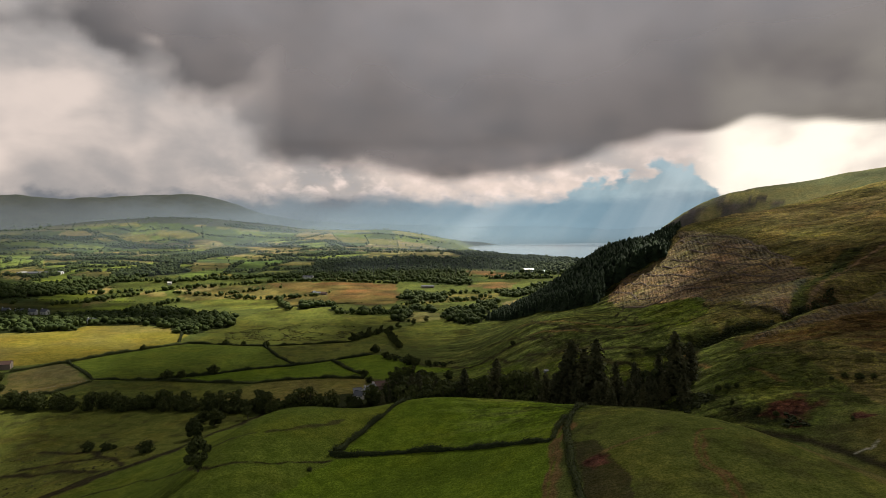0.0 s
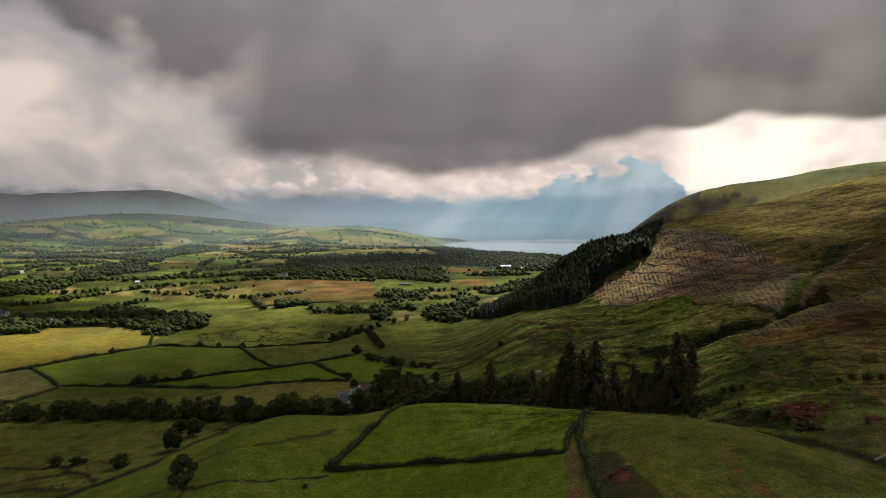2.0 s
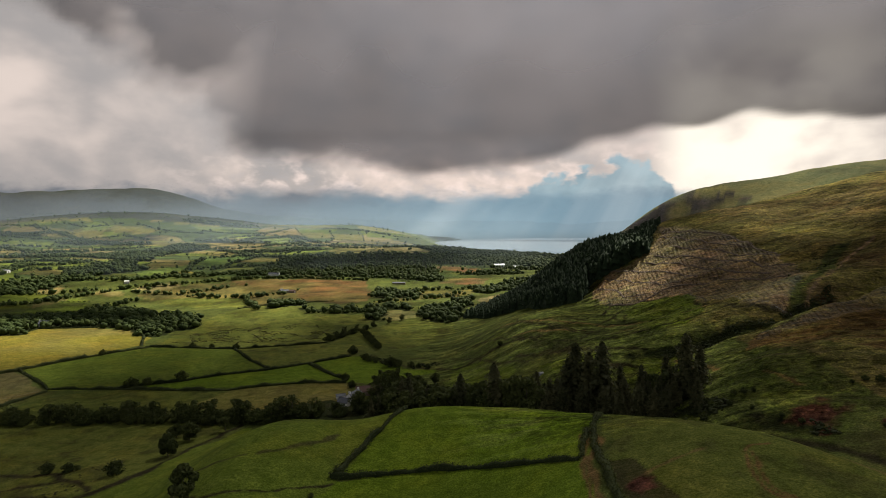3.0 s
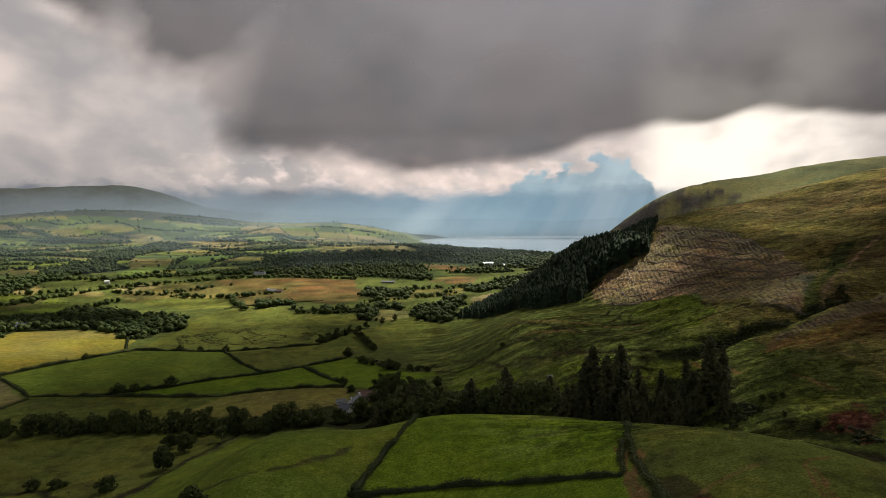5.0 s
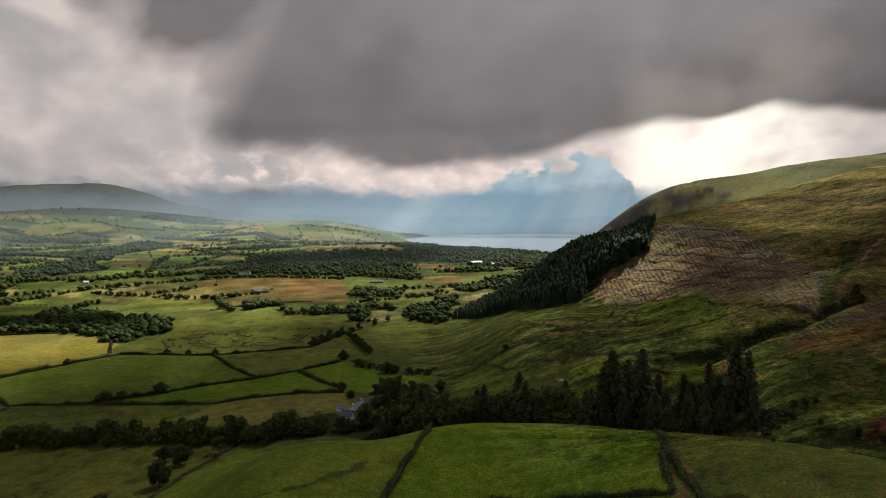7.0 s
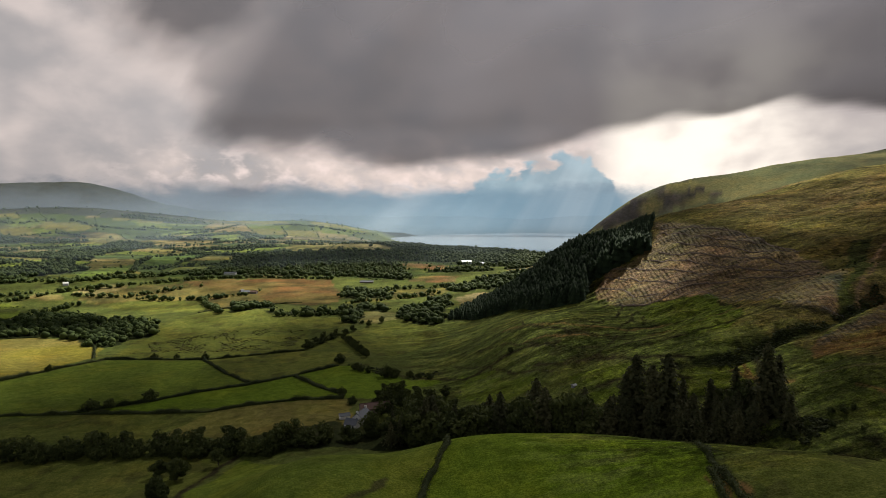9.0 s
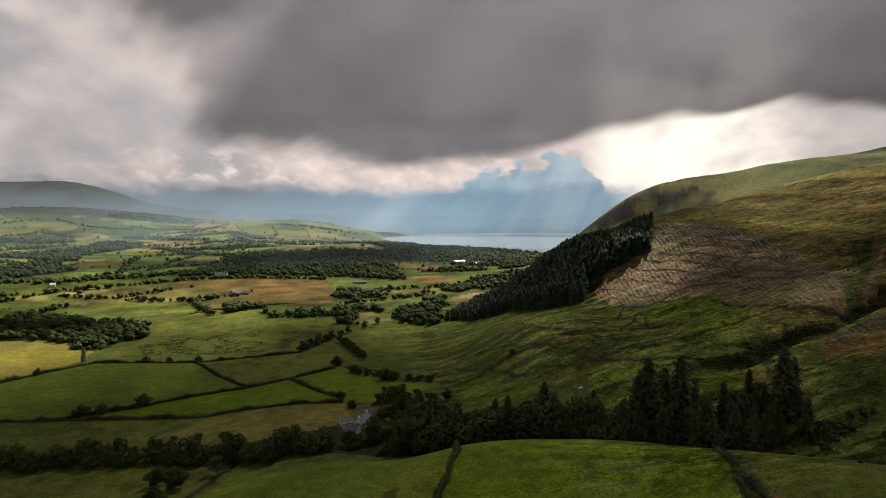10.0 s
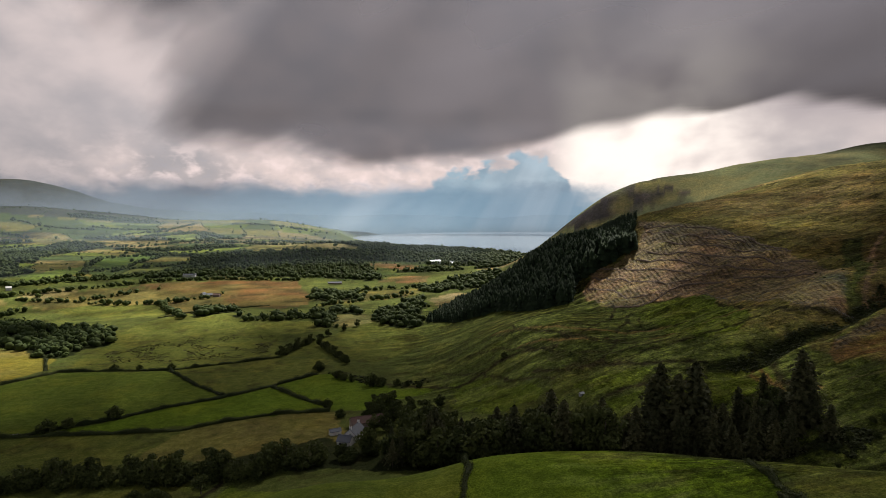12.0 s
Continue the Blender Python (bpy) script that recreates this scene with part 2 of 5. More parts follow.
shading_cloud = grid_mesh("shading_cloud", gx + DRIFT.x, gy + DRIFT.y, COVER_HEIGHT + 4 * lift, cloud_material)
shading_cloud.data.attributes.new("thickness", "FLOAT", "POINT").data.foreach_set("value", density.ravel().astype(np.float32))
tagged(shading_cloud, "unseen broken cloud sheet added above the view to shade the valley", "cloud", kind="structure")

# ---- the low dark cloud overhead, whose ragged edge hangs over the valley ----
CLOUD_BASE = 192.0
# reach of the cloud by heading
REACH = [(-180, 1600), (-95, 1500), (-60, 330), (-45, 250), (-32, 235), (-25, 365), (-20, 470), (-16, 720), (-8, 800), (4, 880), (10, 780), (17, 610), (26, 560), (35, 500), (60, 460), (95, 1500), (180, 1600)]
low_material, g = material("low_cloud")
dense, thin = g.node("ShaderNodeAttribute"), g.node("ShaderNodeAttribute")
dense.attribute_name, thin.attribute_name = "thickness", "thinness"
soft_light = g.mix(1.0, (0.82, 0.83, 0.98), thin.outputs["Color"], "MULTIPLY")
g.node("ShaderNodeOutputMaterial", [g.node("ShaderNodeMixShader", [dense.outputs["Fac"], g.node("ShaderNodeBsdfTransparent").outputs[0], g.node("ShaderNodeBsdfTranslucent", [soft_light]).outputs[0]]).outputs[0]])
aim, rise = np.meshgrid(np.concatenate([np.linspace(-64, 64, 300), np.linspace(66, 294, 60)]), np.concatenate([np.linspace(2.1, 30, 120), np.linspace(30.6, 89.6, 60)]))
r = 62.0 / np.tan(np.radians(rise))
gx, gy = r * np.sin(np.radians(aim)), r * np.cos(np.radians(aim))
aim = (aim + 180) % 360 - 180
edge = np.degrees(np.arctan2(62.0, np.interp(aim, [a for a, b in REACH], [b for a, b in REACH])))
puff = fractal(aim, rise * 1.4, 8.0, 55, 2) + 0.25 * fractal(aim, rise * 1.4, 2.0, 57, 3) * np.clip((12 - aim) / 20, 0.15, 1)
density = np.clip((rise - edge + 0.75 - 1.05 * np.clip((aim - 9) / 6, 0, 1) + 1.3 * puff * np.clip(rise / 7, 0.35, 1.6)) / ((1.5 + 0.10 * edge) * (1 - 0.45 * np.clip((aim - 8) / 10, 0, 1))), 0, 1)
density = density * density * (3 - 2 * density)
open_left = np.clip((-15 - aim) / 9, 0, 1) * np.clip((aim + 100) / 20, 0, 1)
density *= 1 - open_left * np.clip(0.25 + 1.5 * fractal(aim, rise * 1.3, 13.0, 58, 5), 0, 1)
thin = (0.048 + 0.072 * np.clip((rise - edge) / 12, 0, 1)) * (1 + 0.28 * fractal(aim, rise * 1.4, 13.0, 57, 4))
# unseen part behind the camera passes extra sun to brighten the foreground
thin = thin * (1 + 6.0 * np.clip((20 - gy) / 200, 0, 1)) * (1 + 0.6 * np.clip((gy - 470) / 100, 0, 1) * np.clip((160 - gx) / 60, 0, 1))
thin *= 1 + np.clip((aim - 5) / 20, 0, 1) * (-0.30 + 0.55 * np.clip((rise - 14) / 9, 0, 1))
density *= 0.82
thin *= 0.93
low_cloud = grid_mesh("low_cloud", gx, gy, CLOUD_BASE + 1.5 * fractal(gx, gy, 120, 59, 2), low_material, closed=True)
for name, values in (("thickness", density), ("thinness", thin)):
    low_cloud.data.attributes.new(name, "FLOAT", "POINT").data.foreach_set("value", values.ravel().astype(np.float32))
tagged(low_cloud, "low dark grey cloud with a soft ragged edge", "cloud", kind="structure")

# ---- ground ----
ground_material, g = material("pasture_and_moor")
tint = g.node("ShaderNodeAttribute")
tint.attribute_name = "cover"
where = g.node("ShaderNodeNewGeometry").outputs["Position"]
fibre = g.noise(where, 1.5, 8, 0.72)
n1 = g.noise(where, 0.20, 6, 0.7)
n2 = g.noise(where, 0.035, 5, 0.6)
n3 = g.noise(where, 0.006, 4, 0.6)
base = tint.outputs["Color"]
# bleached bents, deeper grass and wet patches
col = g.mix(g.step(n1, 0.42, 0.64, 0.0, 0.75), base, g.mix(1.0, base, (0.55, 0.62, 0.50), "MULTIPLY"))
col = g.mix(g.step(n2, 0.45, 0.68, 0.0, 0.55), col, g.mix(1.0, col, (1.45, 1.20, 1.0), "MULTIPLY"))
col = g.mix(g.step(n3, 0.4, 0.65, 0.0, 0.4), col, g.mix(1.0, col, (0.72, 0.80, 0.75), "MULTIPLY"))
col = g.mix(g.step(fibre, 0.46, 0.55, 0.0, 0.85), col, g.mix(1.0, col, (0.55, 0.60, 0.48), "MULTIPLY"))
speck = g.noise(where, 0.8, 6, 0.7)
col = g.mix(g.step(speck, 0.53, 0.60, 0.0, 0.65), col, g.mix(1.0, col, (1.60, 1.48, 1.40), "MULTIPLY"))
col = g.mix(g.step(speck, 0.46, 0.40, 0.0, 0.6), col, g.mix(1.0, col, (0.55, 0.60, 0.52), "MULTIPLY"))
# tussocks, rush beds and faint terracettes of the open fell
wild = g.node("ShaderNodeAttribute")
wild.attribute_name = "wild"
squeeze = g.node("ShaderNodeMapping", {"Vector": where, "Scale": (0.10, 0.06, 0.55)})
band = g.noise(squeeze.outputs[0], 1.0, 7, 0.68, 1.2)
tuss = g.noise(where, 0.42, 7, 0.72)
rush = g.noise(where, 0.075, 7, 0.66, 0.6)
col = g.mix(g.math("MULTIPLY", wild.outputs["Fac"], g.step(tuss, 0.49, 0.57, 0.0, 0.9)), col, g.mix(1.0, col, (1.62, 1.66, 1.22), "MULTIPLY"))
col = g.mix(g.math("MULTIPLY", wild.outputs["Fac"], g.step(band, 0.48, 0.42, 0.0, 0.7)), col, g.mix(1.0, col, (0.55, 0.60, 0.52), "MULTIPLY"))
col = g.mix(g.math("MULTIPLY", wild.outputs["Fac"], g.step(rush, 0.55, 0.60, 0.0, 0.8)), col, g.mix(1.0, col, (0.42, 0.44, 0.38), "MULTIPLY"))
streaky = g.node("ShaderNodeMapping", {"Vector": g.node("ShaderNodeMapping", {"Vector": where, "Rotation": (0.0, 0.0, radians(18.0))}).outputs[0], "Scale": (0.07, 0.42, 0.30)}).outputs[0]
bents = g.noise(streaky, 1.0, 6, 0.66, 0.7)
rills = g.noise(streaky, 0.42, 6, 0.62, 0.9)
col = g.mix(g.math("MULTIPLY", wild.outputs["Fac"], g.step(bents, 0.53, 0.60, 0.0, 0.7)), col, g.mix(1.0, col, (1.55, 1.58, 1.25), "MULTIPLY"))
col = g.mix(g.math("MULTIPLY", wild.outputs["Fac"], g.step(bents, 0.45, 0.39, 0.0, 0.75)), col, g.mix(1.0, col, (0.42, 0.44, 0.36), "MULTIPLY"))
col = g.mix(g.math("MULTIPLY", wild.outputs["Fac"], g.step(rills, 0.42, 0.38, 0.0, 0.7)), col, g.mix(1.0, col, (0.40, 0.42, 0.36), "MULTIPLY"))
# plough furrows of the felled ground
felled = g.node("ShaderNodeAttribute")
felled.attribute_name = "felled"
turned = g.node("ShaderNodeMapping", {"Vector": where, "Rotation": (0.0, 0.0, radians(16.0))}).outputs[0]
wave = g.node("ShaderNodeTexWave", {"Vector": turned, "Scale": 0.11, "Distortion": 1.6, "Detail": 4.0, "Detail Scale": 0.5})
wave.bands_direction = "X"
furrow = g.math("MULTIPLY", g.math("MULTIPLY", felled.outputs["Fac"], g.step(wave.outputs["Fac"], 0.3, 0.8)), g.step(rush, 0.40, 0.58, 0.05, 1.0))
col = g.mix(g.math("MULTIPLY", furrow, 0.5), col, g.mix(1.0, col, (0.45, 0.42, 0.40), "MULTIPLY"))
shade = g.node("ShaderNodeBsdfPrincipled", {"Base Color": col, "Roughness": g.math("SUBTRACT", 0.95, g.math("MULTIPLY", felled.outputs["Fac"], 0.30)), "Specular IOR Level": g.math("ADD", 0.02, g.math("MULTIPLY", felled.outputs["Fac"], 0.02))})
relief = g.math("ADD", g.math("MULTIPLY", n1, 0.5), g.math("ADD", g.math("MULTIPLY", speck, 0.4), g.math("MULTIPLY", fibre, 0.25)))
relief = g.math("ADD", relief, g.math("MULTIPLY", g.math("MULTIPLY", g.math("ADD", g.math("ADD", band, bents), tuss), wild.outputs["Fac"]), 0.9))
relief = g.math("ADD", relief, g.math("MULTIPLY", furrow, -0.5))
g.put(shade, "Normal", g.node("ShaderNodeBump", {"Strength": 0.9, "Distance": 1.2, "Height": relief}).outputs[0])
g.node("ShaderNodeOutputMaterial", [shade.outputs[0]])

# base colours of the ground
LUSH, GREEN, OLIVE, ROUGH = (0.108, 0.154, 0.014), (0.106, 0.136, 0.020), (0.114, 0.126, 0.028), (0.086, 0.102, 0.027)
FAR_LUSH, FAR_GREEN, FAR_OLIVE = (0.120, 0.150, 0.026), (0.062, 0.086, 0.026), (0.165, 0.150, 0.040)
STRAW, RUSSET, MOOR, BRASH = (0.22, 0.17, 0.068), (0.150, 0.092, 0.040), (0.160, 0.112, 0.045), (0.30, 0.185, 0.118)
STUBBLE = (0.115, 0.10, 0.045)
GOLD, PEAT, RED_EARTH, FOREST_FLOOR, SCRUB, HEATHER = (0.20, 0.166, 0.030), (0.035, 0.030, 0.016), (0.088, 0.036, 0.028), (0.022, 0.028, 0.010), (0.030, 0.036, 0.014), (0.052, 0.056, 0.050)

FELLED = [(232, 575), (222, 548), (201, 521), (179, 522), (166, 536), (157, 522), (149, 518), (141, 492), (137, 457), (148, 448), (162, 437), (173, 428), (180, 394), (176, 356), (173, 326), (185, 312), (227, 351), (242, 384), (246, 410), (249, 443), (250, 474), (242, 510)]
RIGHT_FELLED = [(192, 300), (243, 316), (275, 260), (178, 230), (143, 281), (164, 298)]

# the near fields, as outlines on the plan
NEAR_FIELDS = []


def field(colour, outline):
    NEAR_FIELDS.append((colour, outline))


field((0.168, 0.092, 0.038), [(-330, 1070), (-214, 1085), (-86, 1054), (-69, 931), (-68, 831), (-105, 801), (-150, 837), (-175, 880), (-227, 953)])
field((0.170, 0.135, 0.045), [(-440, 950), (-323, 862), (-214, 771), (-164, 865), (-190, 930), (-233, 975), (-330, 1060), (-384, 1030)])
field(OLIVE, [(-323, 862), (-214, 771), (-258, 914), (-353, 942), (-400, 915)])
field((0.30, 0.24, 0.11), [(-460, 986), (-424, 978), (-386, 1019), (-419, 1039), (-450, 1017)])
field(STRAW, [(-512, 826), (-508, 899), (-527, 917), (-535, 857)])
field(STRAW, [(-500, 942), (-451, 937), (-455, 964), (-498, 974)])
field((0.14, 0.18, 0.03), [(-515, 782), (-469, 867), (-442, 832), (-470, 758)])
field((0.13, 0.17, 0.03), [(-654, 855), (-628, 884), (-656, 930), (-700, 901)])
field((0.15, 0.17, 0.03), [(-546, 795), (-513, 816), (-537, 848), (-560, 827)])
field((0.10, 0.15, 0.035), [(-402, 1358), (-413, 1235), (-480, 1319), (-496, 1441), (-392, 1526), (-382, 1434)])
field((0.17, 0.19, 0.05), [(-379, 1185), (-329, 1191), (-330, 1286), (-382, 1251)])
field((0.12, 0.16, 0.035), [(-494, 1070), (-440, 1160), (-465, 1278), (-507, 1173), (-512, 1122)])
field((0.14, 0.18, 0.04), [(-928, 1216), (-889, 1280), (-1023, 1496), (-1144, 1502)])
field((0.31, 0.26, 0.12), [(-290, 1720), (-95, 1530), (8, 1445), (40, 1510), (70, 1700), (-52, 1610), (-171, 1740)])
field(STRAW, [(-630, 1860), (-518, 1753), (-470, 1900), (-514, 2007), (-608, 1995)])
field((0.18, 0.095, 0.045), [(41, 1175), (76, 1184), (128, 1133), (145, 1196), (81, 1257), (50, 1251)])
field((0.22, 0.115, 0.055), [(41, 1033), (114, 1000), (135, 1057), (69, 1074)])
field((0.24, 0.19, 0.09), [(235, 1027), (276, 998), (330, 1100), (268, 1222), (240, 1120)])
field((0.30, 0.24, 0.15), [(84, 834), (126, 865), (153, 845), (100, 762), (83, 749)])
field(FAR_OLIVE, [(-60, 812), (13, 848), (74, 870), (108, 950), (15, 940), (-40, 870)])
field((0.25, 0.24, 0.10), [(-42, 692), (-11, 672), (10, 726), (-25, 750), (-42, 738)])
field((0.14, 0.15, 0.035), [(-140, 738), (-66, 725), (-50, 672), (-96, 676), (-165, 716)])
field(LUSH, [(-39, 204), (-30, 233), (-18, 263), (-16, 280), (15, 275), (40, 250), (56, 225), (44, 198), (34, 175), (20, 187), (8, 196), (-5, 203), (-17, 207), (-29, 207)])
field(LUSH, [(-40, 201), (-29, 207), (-17, 207), (-5, 203), (8, 196), (20, 187), (32, 174), (27, 139), (20, 80), (-70, 80), (-44, 188)])
field(GREEN, [(-39, 204), (-30, 233), (-18, 263), (-16, 276), (-60, 285), (-101, 330), (-117, 290), (-127, 262), (-150, 232), (-140, 170), (-70, 80), (-44, 188)])
field(OLIVE, [(37, 110), (38, 150), (42, 180), (58, 225), (75, 200), (90, 160), (100, 120), (95, 60), (30, 60)])
field((0.122, 0.132, 0.030), [(-110, 330), (-125, 270), (-160, 200), (-340, 250), (-330, 360), (-230, 372), (-150, 362)])
field(FAR_OLIVE, [(-135, 410), (-113, 416), (-83, 421), (-55, 418), (-50, 360), (-110, 360), (-150, 372)])
field(STUBBLE, [(-265, 388), (-257, 418), (-285, 450), (-312, 474), (-330, 440), (-300, 385)])
field(OLIVE, [(-230, 421), (-198, 421), (-169, 415), (-135, 408), (-150, 372), (-260, 384)])
field(LUSH, [(-212, 424), (-176, 438), (-150, 453), (-120, 466), (-93, 484), (-58, 426), (-83, 421), (-113, 416), (-169, 416)])
field(GREEN, [(-257, 424), (-212, 424), (-150, 453), (-120, 466), (-171, 554), (-251, 564), (-310, 477)])
field(OLIVE, [(-120, 466), (-93, 484), (-63, 510), (-57, 560), (-90, 576), (-133, 566), (-171, 554)])
field(LUSH, [(-93, 484), (-63, 510), (-47, 505), (-33, 480), (-10, 450), (-20, 410), (-55, 420)])
field(OLIVE, [(-251, 566), (-171, 558), (-94, 580), (-94, 669), (-148, 770), (-177, 812), (-229, 771), (-259, 728)])
field(GOLD, [(-460, 592), (-404, 652), (-348, 667), (-279, 640), (-262, 572), (-291, 509), (-320, 477), (-360, 450)])
field(OLIVE, [(-90, 580), (-60, 640), (-16, 690), (40, 690), (30, 560), (-20, 530), (-45, 560)])
field(BRASH, FELLED), field((0.118, 0.150, 0.024), [(146, 444), (168, 431), (181, 405), (179, 385), (168, 365), (155, 340), (138, 331), (126, 338), (130, 365), (140, 405)])
field((0.072, 0.082, 0.026), [(228, 350), (184, 311), (192, 309), (242, 353), (284, 394), (276, 402)])
field((0.13, 0.085, 0.045), [(190, 313), (243, 353), (284, 394), (320, 380), (260, 330), (210, 308)])
field(LUSH, [(101, 312), (110, 311), (128, 304), (130, 299), (120, 281), (113, 284), (102, 290), (92, 294), (93, 304)])
field(GREEN, [(63, 345), (73, 346), (84, 343), (92, 332), (82, 325), (67, 334)]), field(GREEN, [(64, 329), (74, 320), (83, 317), (81, 313), (66, 312), (62, 318)])
field(GREEN, [(14, 428), (19, 435), (40, 417), (37, 410), (18, 417)]), field(GREEN, [(10, 398), (22, 406), (40, 389), (52, 367), (46, 360), (19, 373)])
field(RUSSET, RIGHT_FELLED)
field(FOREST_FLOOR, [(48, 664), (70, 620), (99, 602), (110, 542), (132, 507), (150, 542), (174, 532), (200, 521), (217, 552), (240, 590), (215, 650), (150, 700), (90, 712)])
field((0.060, 0.056, 0.022), [(39, 167), (45, 164), (46, 150), (47, 141), (43, 120), (31, 120)])
field(OLIVE, [(114, 220), (119, 218), (136, 212), (134, 222), (120, 228)])
field(SCRUB, [(96, 243), (105, 241), (112, 230), (115, 219), (111, 214), (100, 229)])
field(SCRUB, [(110, 217), (117, 214), (122, 203), (123, 196), (116, 200), (109, 211)])
field(SCRUB, [(-60, 372), (-40, 350), (20, 325), (70, 285), (105, 262), (108, 245), (70, 258), (30, 290), (-30, 320), (-90, 338), (-120, 352)])
field(GREEN, [(96, 316), (115, 310), (130, 305), (123, 288), (116, 284), (93, 293), (92, 303)])
field(GREEN, [(64, 356), (87, 337), (83, 322), (60, 339)])
field(GREEN, [(16, 417), (36, 402), (51, 379), (46, 365), (18, 382)])
field(LUSH, [(-26, 460), (14, 438), (-24, 426)])
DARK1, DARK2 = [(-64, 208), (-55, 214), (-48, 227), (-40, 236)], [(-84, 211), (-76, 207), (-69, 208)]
# bare red soil: east, north, half widths
SOIL = [(128, 208, 9.5, 8), (141, 190, 3, 2), (42, 150, 4.0, 5.5), (122, 197, 5, 3)]
# bare tracks, gullies, old banks and a painted sunlit lip: colour, width, line
TRACKS = []


def track(colour, width, line):
    TRACKS.append((colour, width, line))


track(RUSSET, 1.2, [(43, 196), (34, 172), (29, 150), (26, 137), (22, 110)])
track(RUSSET, 0.7, [(40, 196), (31.5, 172), (26.5, 150), (23.5, 137), (19, 110)])
track(PEAT, 1.7, [(-102, 340), (-116, 313), (-118, 287), (-123, 270), (-129, 257), (-137, 250), (-148, 240), (-159, 224), (-168, 205)])
track(PEAT, 3.0, [(-123, 266), (-137, 247), (-160, 218)])
track(PEAT, 1.5, [(-142, 252), (-152, 264), (-175, 279), (-200, 285)])
track(PEAT, 2.0, [(-150, 246), (-173, 254), (-198, 256)])
track(PEAT, 1.6, [(-160, 268), (-180, 268), (-195, 262)])
track(PEAT, 0.6, [(-41, 199), (-59, 184), (-77, 183), (-93, 199), (-118, 221), (-137, 217)])
track((0.15, 0.085, 0.036), 0.55, [(78, 161), (74, 160), (70, 155), (68, 149), (66.5, 142), (64.5, 135), (61, 122)])
track((0.15, 0.085, 0.036), 0.55, [(72, 155.5), (70, 149), (68.4, 142), (66.4, 135), (63, 122)])
track(MOOR, 0.7, [(45, 154), (52, 158), (61, 161)])
track(PEAT, 2.2, [(80, 190), (98, 215), (110, 201), (120, 181), (125, 166), (126, 152)])
track(RUSSET, 1.0, [(128, 242), (131, 235), (134, 227)])
track(STUBBLE, 0.9, [(132, 262), (154, 240), (176, 231), (200, 226)])
track(RUSSET, 1.0, [(128, 307), (127, 299), (118, 278)])
track((0.32, 0.30, 0.26), 0.3, [(124, 170.5), (127, 172), (130, 172), (134, 175)])
track(MOOR, 1.6, [(60, 480), (95, 420), (118, 396), (140, 390)])
track((0.080, 0.088, 0.028), 4.0, [(192, 312), (205, 335), (215, 352)])
track(RUSSET, 1.0, [(62, 430), (78, 415), (92, 398), (104, 392)])
track(PEAT, 0.9, [(112, 400), (122, 412), (132, 418), (140, 436)])
track(PEAT, 1.6, [(-30, 480), (-5, 455), (20, 425), (48, 430), (75, 405)])
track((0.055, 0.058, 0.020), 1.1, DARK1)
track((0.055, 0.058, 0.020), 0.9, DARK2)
track(PEAT, 0.9, [(60, 470), (75, 445), (93, 406), (108, 380)])
track(PEAT, 0.8, [(93, 408), (122, 430), (144, 455)])
track(PEAT, 1.0, [(70, 480), (82, 421), (97, 393), (109, 365)])
track(PEAT, 2.0, [(58, 388), (66, 378), (82, 360), (96, 336), (110, 320)])
track(PEAT, 0.7, [(85, 440), (105, 425), (125, 400), (150, 385), (172, 372)])
track(PEAT, 0.8, [(100, 352), (125, 345), (150, 338), (172, 330)])
track(PEAT, 1.0, [(40, 470), (58, 435), (72, 400), (92, 370)])
track(RUSSET, 1.0, [(118, 372), (135, 362), (155, 358), (176, 352)])
track(PEAT, 0.8, [(20, 460), (36, 430), (46, 400), (60, 372)])
track(RUSSET, 1.5, [(120, 297), (124, 280), (122, 268)])
track(PEAT, 2.0, [(70, 330), (90, 318), (102, 306)])
track(SCRUB, 3.6, [(105, 316), (123, 311), (139, 311), (153, 310), (164, 309), (176, 308), (186, 309), (202, 312)])
# pale line on the gill's near lip: sunlight put into the ground colour
track((0.16, 0.17, 0.05), 0.9, [(132, 303), (148, 302.5), (159, 301), (172, 301), (185, 303), (200, 305)])
track(PEAT, 1.3, [(132, 304), (132, 298), (128, 291), (123, 283)]), track(PEAT, 1.6, [(178, 392), (170, 362), (166, 347), (169, 328), (184, 311)])
track(PEAT, 1.0, [(139, 456), (150, 447), (163, 436), (175, 427)]), track(PEAT, 0.8, [(68, 467), (79, 432), (87, 408), (98, 394), (112, 393), (131, 405), (143, 425)])
track(PEAT, 0.9, [(84, 362), (94, 373), (107, 388)]), track(PEAT, 1.4, [(70, 378), (82, 369), (105, 362), (120, 360)]), track((0.20, 0.13, 0.09), 1.2, [(300, 392), (279, 379), (241, 349), (198, 313)])
# woods of the valley: east, north, half widths
WOODS = [
    (150, 1340, 110, 70), (190, 1600, 160, 110), (330, 1500, 140, 140), (-330, 1600, 120, 30), (-900, 1450, 120, 30), (-560, 1900, 120, 40),
    (250, 1250, 120, 60), (-1050, 1150, 140, 60), (-900, 1800, 150, 40), (60, 1850, 120, 50), (-700, 2250, 160, 50), (-1300, 1900, 160, 40), (150, 1130, 60, 25),
]
GROVES = []


def grove(outline):
    GROVES.append(outline)


# the larger woods: their outlines
grove([(-455, 593), (-427, 603), (-393, 614), (-397, 650), (-356, 670), (-305, 645), (-275, 619), (-253, 673), (-259, 728), (-280, 758), (-334, 770), (-377, 830), (-410, 838), (-435, 820), (-434, 760), (-461, 733), (-479, 678), (-500, 640)])
grove([(-455, 593), (-479, 678), (-520, 720), (-570, 730), (-570, 660), (-500, 590)])
grove([(-638, 834), (-616, 872), (-586, 905), (-574, 950), (-579, 1017), (-560, 1057), (-573, 1082), (-614, 1043), (-657, 985), (-740, 942)])
